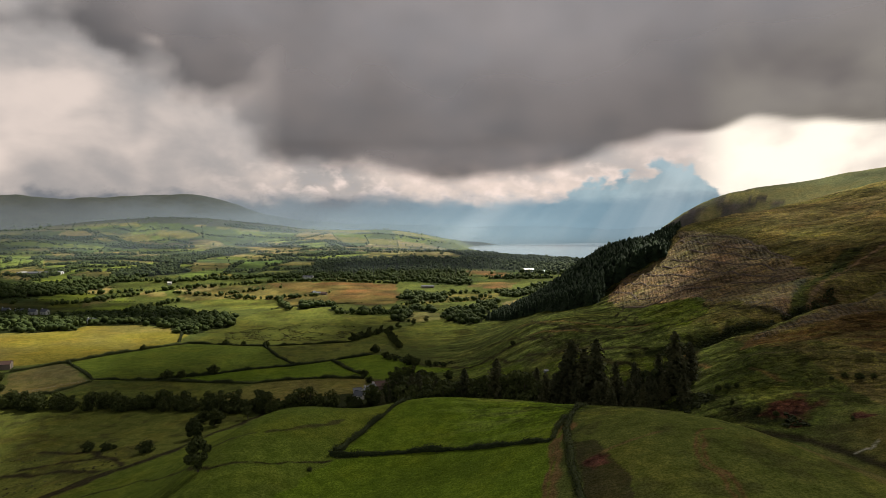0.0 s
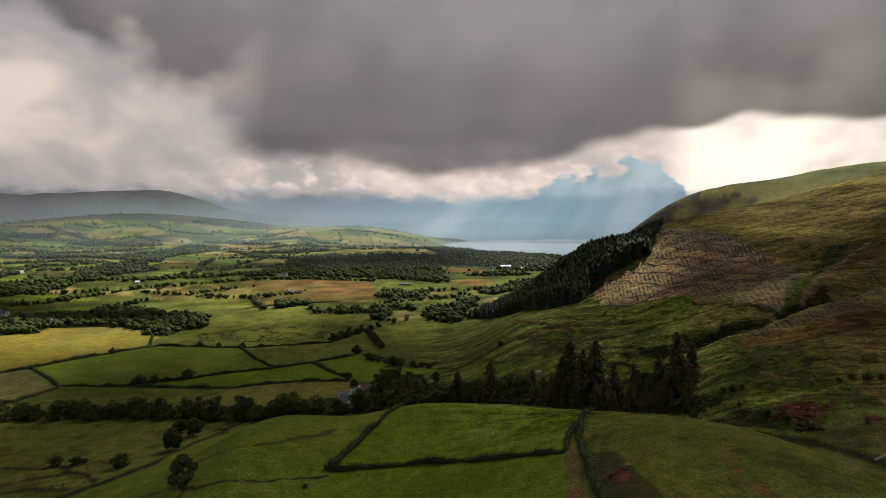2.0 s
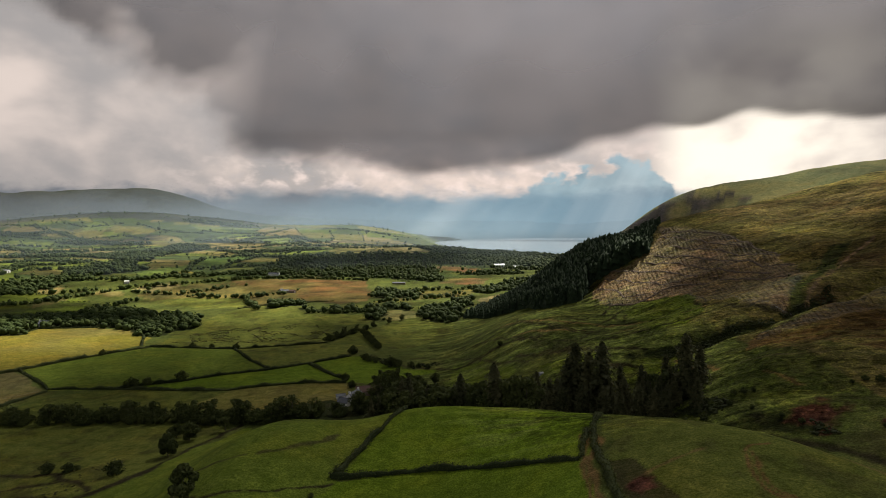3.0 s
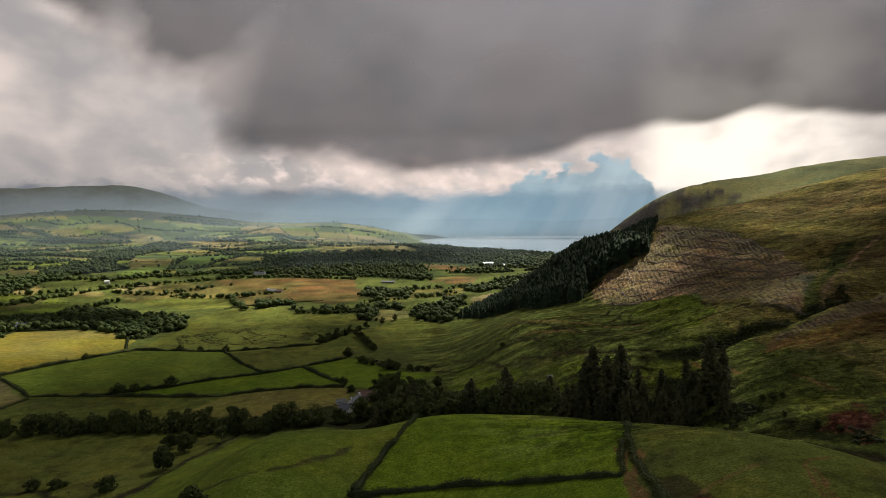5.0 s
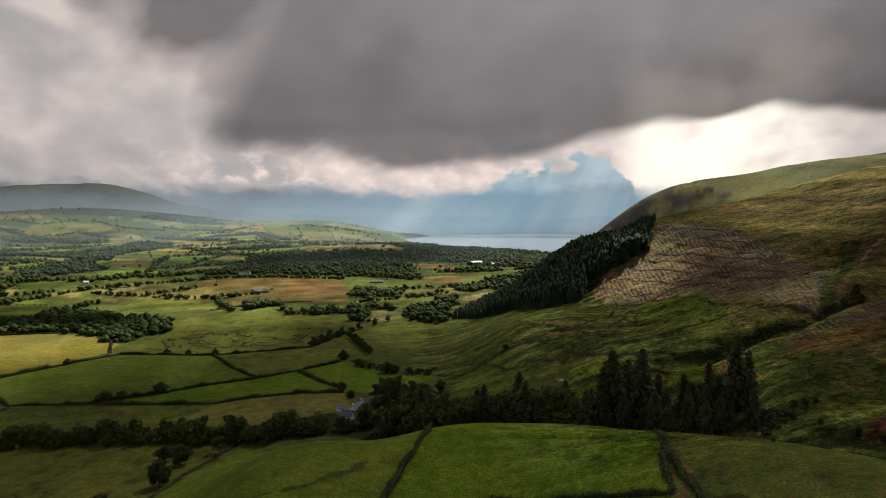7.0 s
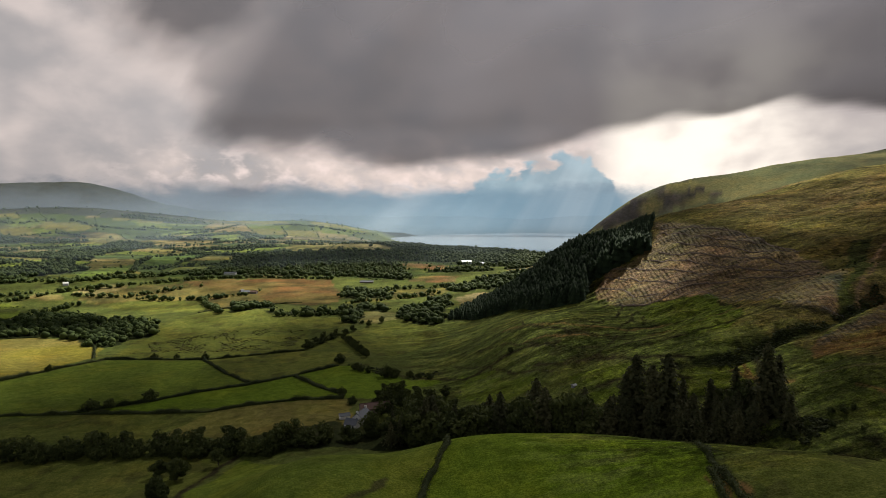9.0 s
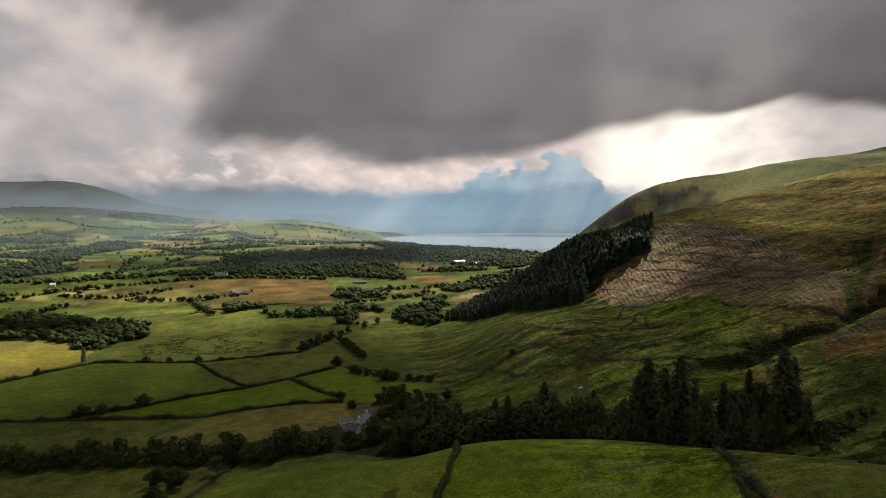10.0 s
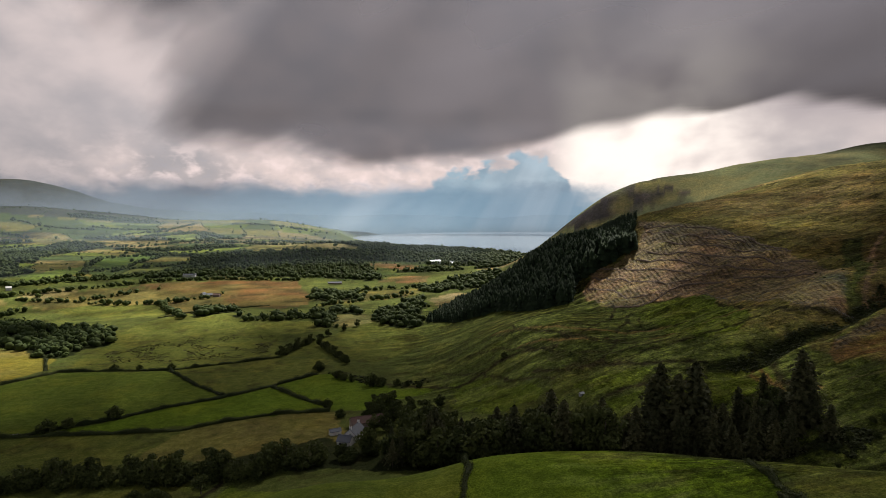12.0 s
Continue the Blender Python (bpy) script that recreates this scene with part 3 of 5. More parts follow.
grove([(-615, 1028), (-573, 1082), (-531, 1127), (-518, 1173), (-567, 1262), (-640, 1370), (-640, 1253), (-642, 1130)])
grove([(-795, 1437), (-724, 1395), (-567, 1300), (-609, 1443), (-592, 1546), (-555, 1660), (-582, 1743), (-690, 1800), (-700, 1650), (-720, 1520)])
grove([(-333, 1124), (-247, 1133), (-133, 1102), (-25, 1080), (47, 1045), (51, 1141), (44, 1257), (34, 1366), (65, 1449), (-120, 1463), (-280, 1486), (-308, 1415), (-286, 1282), (-315, 1224)])
grove([(22, 1408), (98, 1533), (220, 1500), (240, 1300), (138, 1262), (92, 1275), (57, 1279), (34, 1330)])
grove([(-71, 890), (-62, 960), (-30, 920), (5, 910), (1, 860), (-44, 851)])
grove([(-146, 751), (-105, 746), (-67, 734), (-54, 697), (-40, 691), (-40, 722), (-47, 745), (-14, 741), (-7, 764), (-34, 775), (-78, 765), (-123, 765), (-149, 766)])
grove([(-3, 714), (10, 667), (29, 654), (46, 656), (60, 745), (77, 822), (53, 826), (34, 763), (4, 730)])
grove([(-191, 755), (-170, 777), (-141, 784), (-160, 825), (-188, 830), (-196, 801)])
grove([(92, 935), (160, 1005), (235, 1012), (240, 964), (215, 940), (133, 892), (98, 886)])
grove([(240, 1130), (330, 1120), (420, 1300), (400, 1420), (300, 1360)])
CLEARINGS = [(-391, 756, 16, 12), (-342, 716, 12, 9), (-420, 716, 10, 8)]


def inside(x, y, outline):
    """Which of the points lie inside the outline."""
    hit = np.zeros(x.shape, bool)
    for (ax, ay), (bx, by) in zip(outline, outline[1:] + outline[:1]):
        hit ^= ((ay > y) != (by > y)) & (x < (bx - ax) * (y - ay) / ((by - ay) or 1e-9) + ax)
    return hit


def off_line(x, y, line):
    """Distance of the points from a line of straight pieces."""
    best = np.full(x.shape, 1e9)
    for (ax, ay), (bx, by) in zip(line, line[1:]):
        px, py = bx - ax, by - ay
        s = np.clip(((x - ax) * px + (y - ay) * py) / (px * px + py * py), 0, 1)
        best = np.minimum(best, np.hypot(x - ax - s * px, y - ay - s * py))
    return best


def in_woods(x, y):
    best = np.full(np.shape(x), -9.0)
    for cx, cy, rx, ry in WOODS:
        best = np.maximum(best, 1 - ((x - cx) / rx) ** 2 - ((y - cy) / ry) ** 2)
    best = best + 0.45 * fractal(x, y, 90, 12, 3)
    ragged_x, ragged_y = x + 7 * fractal(x, y, 25, 13, 3), y + 9 * fractal(x, y, 25, 14, 3)
    for outline in GROVES:
        best = np.maximum(best, np.where(inside(ragged_x, ragged_y, outline), 0.5, -9.0))
    for cx, cy, rx, ry in CLEARINGS:
        best = np.minimum(best, 3 * (np.hypot((x - cx) / rx, (y - cy) / ry) - 1))
    return best


# the far fields: a skewed patchwork whose corners are shifted
PATCH_ROWS, PATCH_COLS = 24, 34


def patch_corner(i, j):
    far = 640 + 52 * j + 1.7 * j * j
    wide = 78 + 2.6 * j
    x = (i - 23) * wide + 40 * (j % 2) + 0.38 * wide * float(ripple(i * 7.3, j * 5.1, 1.0, 21)) - 0.12 * (far - 640)
    y = far + 32 * float(ripple(i * 3.7, j * 9.7, 1.0, 22)) - 0.10 * (i - 23) * wide
    return x, y


def patches():
    """The far fields' outlines and colours."""
    for j in range(PATCH_ROWS):
        for i in range(PATCH_COLS):
            outline = [patch_corner(i, j), patch_corner(i + 1, j), patch_corner(i + 1, j + 1), patch_corner(i, j + 1)]
            cx, cy = sum(p[0] for p in outline) / 4, sum(p[1] for p in outline) / 4
            if cy < 1120 and cx > -560 or cy < 690 or cx > 90 + 0.12 * (cy - 700) or float(lake_depth(np.array(cx), np.array(cy))) > -0.35 and cy > 1500:
                continue
            h = float(hashed(float(i), float(j), 8))
            colour = (FAR_LUSH, FAR_GREEN, FAR_OLIVE, STRAW, FAR_GREEN, FAR_LUSH, FAR_GREEN, FAR_OLIVE, FAR_LUSH, FAR_GREEN, STRAW, FAR_OLIVE)[int(h * 11.99)]
            yield i, j, outline, colour


def wildness(x, y):
    """How far the ground is open fell, with streaks along its contours."""
    w = np.clip((land(x, y) - 22) / 25, 0, 1) * np.clip((x + 10) / 50, 0, 1) * np.clip((y - 175) / 40, 0, 1)
    return np.maximum(w, 0.6 * np.clip((x + 30) / 40, 0, 1) * np.clip((y - 330) / 60, 0, 1)) * np.clip((850 - y) / 80, 0, 1)


def felled_ground(x, y):
    m = np.zeros(x.shape)
    near = np.nonzero((x > 110) & (x < 270) & (y > 290) & (y < 620))
    m[near] = inside(x[near], y[near], FELLED) | inside(x[near], y[near], RIGHT_FELLED)
    return m


def land_cover(x, y):
    """Base colour of the ground."""
    c = np.empty(x.shape + (3,))
    c[:] = ROUGH
    z = land(x, y)
    wx, wy = x + 2.2 * fractal(x, y, 14, 40, 3), y + 2.2 * fractal(x, y, 14, 44, 3)
    for i, j, outline, colour in patches():
        xs, ys = [p[0] for p in outline], [p[1] for p in outline]
        box = np.nonzero((x > min(xs)) & (x < max(xs)) & (y > min(ys)) & (y < max(ys)))
        c[tuple(k[inside(x[box], y[box], outline)] for k in box)] = colour
    high = np.clip((z - 72 + 14 * fractal(x, y, 160, 15)) / 22, 0, 1) * ((x > 30) | (y > 2200))
    high = np.maximum(high, np.clip((np.hypot(x, y) - 2500 + 250 * fractal(x, y, 500, 17)) / 300, 0, 1) * (z > 70))
    shore = np.clip((y - 2350) / 200, 0, 1) * (x > -300)
    c += (np.array(HEATHER) - c) * shore[..., None]
    c += (np.array((0.085, 0.092, 0.042)) - c) * (np.clip((y - 800) / 60, 0, 1) * np.clip((x - 250) / 80, 0, 1) * (y < 1500))[..., None]
    c += (np.array(MOOR) - c) * (high * ((x > 30) & (y < 800)))[..., None]
    c += (np.array(HEATHER) - c) * (high * ((x <= 30) | (y >= 2000)))[..., None]
    ridge = np.clip((y - 820) / 60, 0, 1) * np.clip((x - 300) / 80, 0, 1) * (y < 1500)
    c *= 1 + (ridge * np.clip(0.8 * fractal(x, y, 70, 24, 5), -0.5, 0.6))[..., None]
    c += (np.array((0.16, 0.14, 0.055)) - c) * (ridge * np.clip(fractal(0.4 * x, y, 45, 26, 4), 0, 0.6))[..., None]
    # dark crag nose; its shadow and purple haze are put into the colour
    shaded_crag = inside(x + 6 * fractal(x, y, 40, 18, 4), y + 5 * fractal(x, y, 40, 19, 4), [(340, 1010), (383, 1000), (434, 990), (478, 985), (505, 962), (540, 904), (494, 914), (442, 925), (405, 935), (360, 960)])
    shaded_crag = shaded_crag * np.clip(0.85 + 0.4 * fractal(x, y, 22, 18, 4), 0, 1)
    c += (np.array((0.040, 0.034, 0.040)) - c) * shaded_crag[..., None]
    crest = np.clip(fractal(x, y, 60, 20, 4) * 0.5 + np.clip((z - 100) / 25, 0, 1), 0, 1) * ((x > 150) & (y < 800))
    c += (np.array((0.215, 0.150, 0.068)) - c) * (0.9 * crest)[..., None]
    near = np.nonzero((x > -1150) & (x < 520) & (y > -60) & (y < 2020))
    wx, wy = wx[near], wy[near]
    cn = c[near]
    for colour, outline in NEAR_FIELDS:
        cn[inside(wx, wy, outline)] = colour
    # mixed growth in the russet fields, and an uneven tone everywhere
    mixed = np.clip(0.45 + 1.0 * fractal(wx, wy, 50, 62, 5), 0, 1)[:, None] * ((cn[:, 0:1] > cn[:, 1:2]) & (cn[:, 0:1] > 0.06))
    cn += (np.array((0.17, 0.145, 0.048)) - cn) * mixed * 0.75
    streaks = np.clip(0.2 + 1.3 * fractal(0.35 * wx, wy, 16, 63, 4), 0, 1)[:, None] * ((cn[:, 0:1] > cn[:, 1:2]) & (cn[:, 0:1] > 0.06) & (wy[:, None] > 700))
    cn += (np.array((0.062, 0.062, 0.026)) - cn) * streaks * 0.6
    cn *= (1 + 0.16 * fractal(wx, wy, 30, 66, 5))[:, None]
    cn *= (1 + np.clip((wy - 600) / 200, 0, 1) * np.clip(0.5 * fractal(0.6 * wx, wy, 26, 68, 4), -0.5, 0.5))[:, None]
    # rushes and bent grass in the rough ground
    tuft = np.clip(fractal(wx, wy, 9, 60, 4) - 0.25, 0, 0.5)[:, None] * np.clip(1.3 - np.abs(cn[:, 1:2] - cn[:, 0:1]) / 0.03, 0.15, 1)
    cn += (np.array(PEAT) - cn) * tuft
    # long streaks of bent grass and rushes down the open fell
    open_fell = (wildness(wx, wy) * np.clip((92 - z[near]) / 35, 0.18, 1))[:, None]
    contour = (wildness(wx, wy) * np.clip((z[near] - 70) / 30, 0, 1) * fractal(0.12 * wx + 0.05 * wy, 0.9 * z[near] + 0.05 * wx, 5, 86, 4))[:, None]
    cn *= 1 + np.clip(0.55 * contour, -0.4, 0.45)
    along_slope = fractal(0.18 * wx - 0.06 * wy, 0.31 * wx + 0.95 * wy, 5, 85, 5)[:, None]
    cn *= 1 + open_fell * np.clip(0.8 * along_slope, -0.35, 0.5)
    cn += (np.array((0.165, 0.180, 0.055)) - cn) * open_fell * np.clip(2.2 * along_slope - 0.5, 0, 0.75)
    cn += (np.array(PEAT) - cn) * open_fell * np.clip(2.4 * fractal(0.45 * wx - 0.15 * wy, 0.31 * wx + 0.95 * wy, 4.5, 87, 4) - 1.1, 0, 0.5)[:, None]
    for colour, width, line in TRACKS:
        k = np.clip(1.5 + 0.5 * fractal(wx, wy, 4, 67, 3) - off_line(wx, wy, line) / width, 0, 1)[:, None]
        cn += (np.array(colour) - cn) * k
    for ex, ey, rx, ry in SOIL:
        k = np.clip(3.0 * (1 - np.hypot((wx - ex) / rx, (wy - ey) / ry)) + 1.6 * fractal(wx, wy, 6, 64, 4), 0, 1)[:, None]
        cn += (np.array(RED_EARTH) * (1 + 0.7 * fractal(wx, wy, 2.2, 65, 3))[:, None] - cn) * k
    c[near] = cn
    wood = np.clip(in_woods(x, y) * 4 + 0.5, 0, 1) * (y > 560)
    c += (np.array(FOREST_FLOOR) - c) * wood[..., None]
    return c


EYE_X, EYE_Y = -30.0, -40.0
radii = np.concatenate([[0.5, 8, 16, 24], np.geomspace(45, 130, 60)[:-1], np.geomspace(130, 400, 300)[:-1], np.geomspace(400, 850, 190)[:-1], np.geomspace(850, 5200, 130)])
turns = np.concatenate([np.linspace(-54, 60, 620), np.linspace(64, 302, 60)[:-1]])
rr, aa = np.meshgrid(radii, np.radians(turns), indexing="ij")
gx, gy = EYE_X + rr * np.sin(aa), EYE_Y + rr * np.cos(aa)
ground = grid_mesh("ground", gx, gy, land(gx, gy), ground_material, closed=True)
paint = ground.data.attributes.new("cover", "FLOAT_COLOR", "POINT")
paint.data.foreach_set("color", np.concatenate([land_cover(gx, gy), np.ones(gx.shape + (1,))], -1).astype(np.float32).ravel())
for name, values in (("wild", wildness(gx, gy)), ("felled", felled_ground(gx, gy))):
    ground.data.attributes.new(name, "FLOAT", "POINT").data.foreach_set("value", values.ravel().astype(np.float32))
tagged(ground, "rolling green farmland rising to a brown grassy fell", "ground", kind="structure")

water_material, g = material("lake_water")
# base colour far paler than water, standing in for reflected bright sky
shade = g.node("ShaderNodeBsdfPrincipled", {"Base Color": (0.22, 0.25, 0.27), "Roughness": 0.12, "IOR": 1.33})
bump = g.node("ShaderNodeBump", {"Strength": 0.5, "Distance": 0.5, "Height": g.noise(g.node("ShaderNodeNewGeometry").outputs["Position"], 0.12, 5)})
g.put(shade, "Normal", bump.outputs[0])
g.node("ShaderNodeOutputMaterial", [shade.outputs[0]])
wx, wy = np.meshgrid(np.linspace(-150, 1600, 34), np.linspace(1500, 3100, 29))
lake = grid_mesh("lake", wx, wy, np.full(wx.shape, LAKE_LEVEL), water_material)
tagged(lake, "calm grey-blue lake among wooded shores", "lake", kind="structure")

# ---- the far distance: a glowing sheet painted as mist and rain beyond the lake ----
mist_material, g = material("painted_mist")
pos = g.node("ShaderNodeNewGeometry").outputs["Position"]
xyz = g.node("ShaderNodeSeparateXYZ", [pos]).outputs
bearing = g.math("MULTIPLY", g.math("ARCTAN2", xyz[0], xyz[1]), 57.2958)
patch = g.node("ShaderNodeMapping", {"Vector": pos, "Scale": (0.0040, 0.0040, 0.009)}).outputs[0]
tear = g.noise(patch, 1.0, 5, 0.6)
# shafts of sunlight, painted into the sheet's colour
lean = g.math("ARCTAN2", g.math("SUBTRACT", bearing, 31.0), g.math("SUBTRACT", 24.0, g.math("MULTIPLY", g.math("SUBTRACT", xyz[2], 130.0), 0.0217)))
painted_shaft = g.noise(g.node("ShaderNodeCombineXYZ", [g.math("MULTIPLY", lean, 5.5), 0.3, 0.0]).outputs[0], 1.0, 4, 0.55)
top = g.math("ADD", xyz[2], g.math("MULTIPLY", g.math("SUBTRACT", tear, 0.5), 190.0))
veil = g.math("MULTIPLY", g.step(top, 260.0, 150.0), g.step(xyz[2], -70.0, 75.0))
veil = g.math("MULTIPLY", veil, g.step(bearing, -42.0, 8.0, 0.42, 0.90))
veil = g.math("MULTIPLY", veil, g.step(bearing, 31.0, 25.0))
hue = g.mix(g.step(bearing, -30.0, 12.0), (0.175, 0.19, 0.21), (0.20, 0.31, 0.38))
hue = g.mix(g.math("MULTIPLY", g.step(painted_shaft, 0.42, 0.70, 0.0, 0.6), g.step(bearing, -20.0, 5.0, 0.35, 1.0)), hue, (0.40, 0.48, 0.52))
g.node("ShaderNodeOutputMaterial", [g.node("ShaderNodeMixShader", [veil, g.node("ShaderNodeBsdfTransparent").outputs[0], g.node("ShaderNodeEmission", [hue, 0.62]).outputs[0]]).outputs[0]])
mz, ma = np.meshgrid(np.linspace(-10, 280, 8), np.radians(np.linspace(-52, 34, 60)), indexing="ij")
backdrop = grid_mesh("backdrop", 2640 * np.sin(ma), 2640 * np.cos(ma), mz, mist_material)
tagged(backdrop, "glowing sheet painted as blue rain mist over far hills beyond a lake", "mist", kind="structure")

# thin upright sheets added as distance haze, which the sun lights from behind
haze_material, g = material("haze_sheet")
pos = g.node("ShaderNodeNewGeometry").outputs["Position"]
xyz = g.node("ShaderNodeSeparateXYZ", [pos]).outputs
drift = g.noise(g.node("ShaderNodeMapping", {"Vector": pos, "Scale": (0.003, 0.003, 0.012)}).outputs[0], 1.0, 4, 0.55)
bearing = g.math("MULTIPLY", g.math("ARCTAN2", xyz[0], xyz[1]), 57.2958)
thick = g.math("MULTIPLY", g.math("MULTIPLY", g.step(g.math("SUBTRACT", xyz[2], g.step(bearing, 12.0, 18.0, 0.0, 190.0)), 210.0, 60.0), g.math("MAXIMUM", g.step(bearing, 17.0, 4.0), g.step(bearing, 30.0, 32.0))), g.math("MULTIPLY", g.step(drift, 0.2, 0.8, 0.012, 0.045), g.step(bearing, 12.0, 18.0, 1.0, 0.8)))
# the haze is made denser with distance
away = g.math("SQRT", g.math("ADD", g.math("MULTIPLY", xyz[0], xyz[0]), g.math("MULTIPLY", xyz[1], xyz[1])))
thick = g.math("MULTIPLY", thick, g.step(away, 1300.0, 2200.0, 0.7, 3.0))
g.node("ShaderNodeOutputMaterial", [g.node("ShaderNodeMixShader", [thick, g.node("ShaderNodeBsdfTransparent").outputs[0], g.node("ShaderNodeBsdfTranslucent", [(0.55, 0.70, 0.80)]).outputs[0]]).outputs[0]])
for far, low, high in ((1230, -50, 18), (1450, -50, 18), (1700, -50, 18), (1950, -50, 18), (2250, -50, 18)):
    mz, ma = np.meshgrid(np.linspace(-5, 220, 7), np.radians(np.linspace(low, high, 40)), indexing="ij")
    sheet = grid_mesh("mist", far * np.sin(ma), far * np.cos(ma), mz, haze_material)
    tagged(sheet, "thin blue translucent sheet added as valley haze", "mist", kind="stuff")
# ---- plants: materials and shapes ----
def leaf_material(name, dark, light, gloss=0.75):
    m, g = material(name)
    geo = g.node("ShaderNodeNewGeometry")
    spread = g.node("ShaderNodeObjectInfo").outputs["Random"]
    pick = g.math("ADD", g.math("MULTIPLY", geo.outputs["Random Per Island"], 0.4), g.math("MULTIPLY", g.noise(geo.outputs["Position"], 0.06, 3), 0.6))
    pick = g.math("ADD", pick, g.math("MULTIPLY", g.math("SUBTRACT", spread, 0.5), 0.35))
    col = g.mix(g.step(pick, 0.15, 1.0), dark, light)
    shade = g.node("ShaderNodeBsdfPrincipled", {"Base Color": col, "Roughness": gloss, "Specular IOR Level": 0.08})
    glow = g.node("ShaderNodeBsdfTranslucent", [col])
    g.node("ShaderNodeOutputMaterial", [g.node("ShaderNodeMixShader", [0.18, shade.outputs[0], glow.outputs[0]]).outputs[0]])
    return m


OAK_LEAF = leaf_material("broad_leaves", (0.034, 0.045, 0.014), (0.085, 0.100, 0.028))
HEDGE_LEAF = leaf_material("hedge_leaves", (0.024, 0.034, 0.012), (0.070, 0.082, 0.026))
SPRUCE_LEAF = leaf_material("spruce_needles", (0.040, 0.046, 0.020), (0.095, 0.094, 0.040))
FAR_LEAF = leaf_material("valley_woodland_leaves", (0.032, 0.050, 0.014), (0.088, 0.116, 0.028))
LARCH_LEAF = leaf_material("plantation_needles", (0.026, 0.042, 0.022), (0.052, 0.080, 0.034))
GORSE_LEAF = leaf_material("gorse", (0.020, 0.028, 0.010), (0.052, 0.062, 0.020))
RUSH_LEAF = leaf_material("rushes", (0.025, 0.022, 0.010), (0.075, 0.075, 0.025))
BARK, g = material("bark")
grain = g.noise(g.node("ShaderNodeNewGeometry").outputs["Position"], 3.0, 5)
g.node("ShaderNodeOutputMaterial", [g.node("ShaderNodeBsdfPrincipled", {"Base Color": g.mix(grain, (0.025, 0.020, 0.014), (0.085, 0.070, 0.052)), "Roughness": 0.95}).outputs[0]])
rng = np.random.default_rng(5)


def raw_mesh(name, verts, tris, material, smooth=False):
    """A mesh of triangles out of arrays."""
    me = bpy.data.meshes.new(name)
    me.vertices.add(len(verts))
    me.vertices.foreach_set("co", np.asarray(verts, np.float32).ravel())
    me.loops.add(len(tris) * 3)
    me.loops.foreach_set("vertex_index", np.asarray(tris, np.int32).ravel())
    me.polygons.add(len(tris))
    me.polygons.foreach_set("loop_start", np.arange(0, len(tris) * 3, 3, dtype=np.int32))
    if smooth:
        me.polygons.foreach_set("use_smooth", np.ones(len(tris), bool))
    me.materials.append(material)
    me.update(calc_edges=True)
    return me


def leaves(centres, normals, size):
    """Small tilted leaf sprays: two triangles each, at the centres, facing roughly outwards."""
    n = len(centres)
    normals = normals + rng.normal(0, 0.55, (n, 3))
    normals /= np.linalg.norm(normals, axis=1)[:, None] + 1e-9
    side = np.cross(normals, rng.normal(0, 1, (n, 3)))
    side /= np.linalg.norm(side, axis=1)[:, None] + 1e-9
    up = np.cross(normals, side)
    s = (np.asarray(size) * rng.uniform(0.6, 1.3, n))[:, None]
    corners = np.stack([centres - side * s, centres + up * s * 0.8 + normals * s * 0.2, centres + side * s, centres - up * s * 0.9 - normals * s * 0.15], 1).reshape(-1, 3)
    k = np.arange(n)[:, None] * 4
    return corners, np.concatenate([k + [0, 1, 2], k + [0, 2, 3]]).reshape(-1, 3)


def join(pieces):
    verts, tris, at = [], [], 0
    for v, t in pieces:
        verts.append(v), tris.append(np.asarray(t) + at)
        at += len(v)
    return np.concatenate(verts), np.concatenate(tris)


def limb(a, b, ra, rb, sides=6):
    """A tapered round limb between two points."""
    a, b = np.asarray(a, float), np.asarray(b, float)
    d = (b - a) / np.linalg.norm(b - a)
    s = np.cross(d, (0.3, 0.9, 0.2))
    s /= np.linalg.norm(s)
    u = np.cross(d, s)
    ang = np.arange(sides) * 2 * np.pi / sides
    ring = np.cos(ang)[:, None] * s + np.sin(ang)[:, None] * u
    v = np.concatenate([a + ring * ra, b + ring * rb, [b + d * rb]])
    t = []
    for i in range(sides):
        j = (i + 1) % sides
        t += [(i, j, sides + j), (i, sides + j, sides + i), (sides + i, sides + j, 2 * sides)]
    return v, np.array(t)


def broadleaf(height, spread, count, size, low=0.22, base=0.42):
    """Wood and leaves of a broad-leaved tree of that height."""
    fork = np.array([rng.normal(0, 0.02), rng.normal(0, 0.02), 0.34]) * height
    wood = [limb((0, 0, -0.4), fork, 0.032 * height, 0.021 * height, 8)]
    blobs = []
    for k in range(9):
        a = k * 2.4 + rng.uniform(0, 0.6)
        r = spread * rng.uniform(0.35, 0.95) if k else 0.0
        tip = np.array([math.cos(a) * r, math.sin(a) * r, height * rng.uniform(base, 0.86) if k else height * 0.88])
        wood.append(limb(fork * rng.uniform(0.75, 1.0), tip, 0.013 * height, 0.004 * height, 5))
        blobs.append((tip, spread * rng.uniform(0.36, 0.58)))
    for k in range(7):
        a = rng.uniform(0, 6.3)
        r = spread * rng.uniform(0.2, 0.85)
        blobs.append((np.array([math.cos(a) * r, math.sin(a) * r, height * rng.uniform(low + 0.1, 0.8)]), spread * rng.uniform(0.28, 0.45)))
    per = count // len(blobs)
    out = []
    for centre, radius in blobs:
        d = rng.normal(0, 1, (per, 3))
        d /= np.linalg.norm(d, axis=1)[:, None]
        p = centre + d * radius * rng.uniform(0.65, 1.08, (per, 1)) * (1, 1, 0.8)
        p[:, 2] = np.maximum(p[:, 2], height * low * rng.uniform(0.6, 1.2, per))
        out.append(leaves(p, d, size))
    return join(wood), join(out)


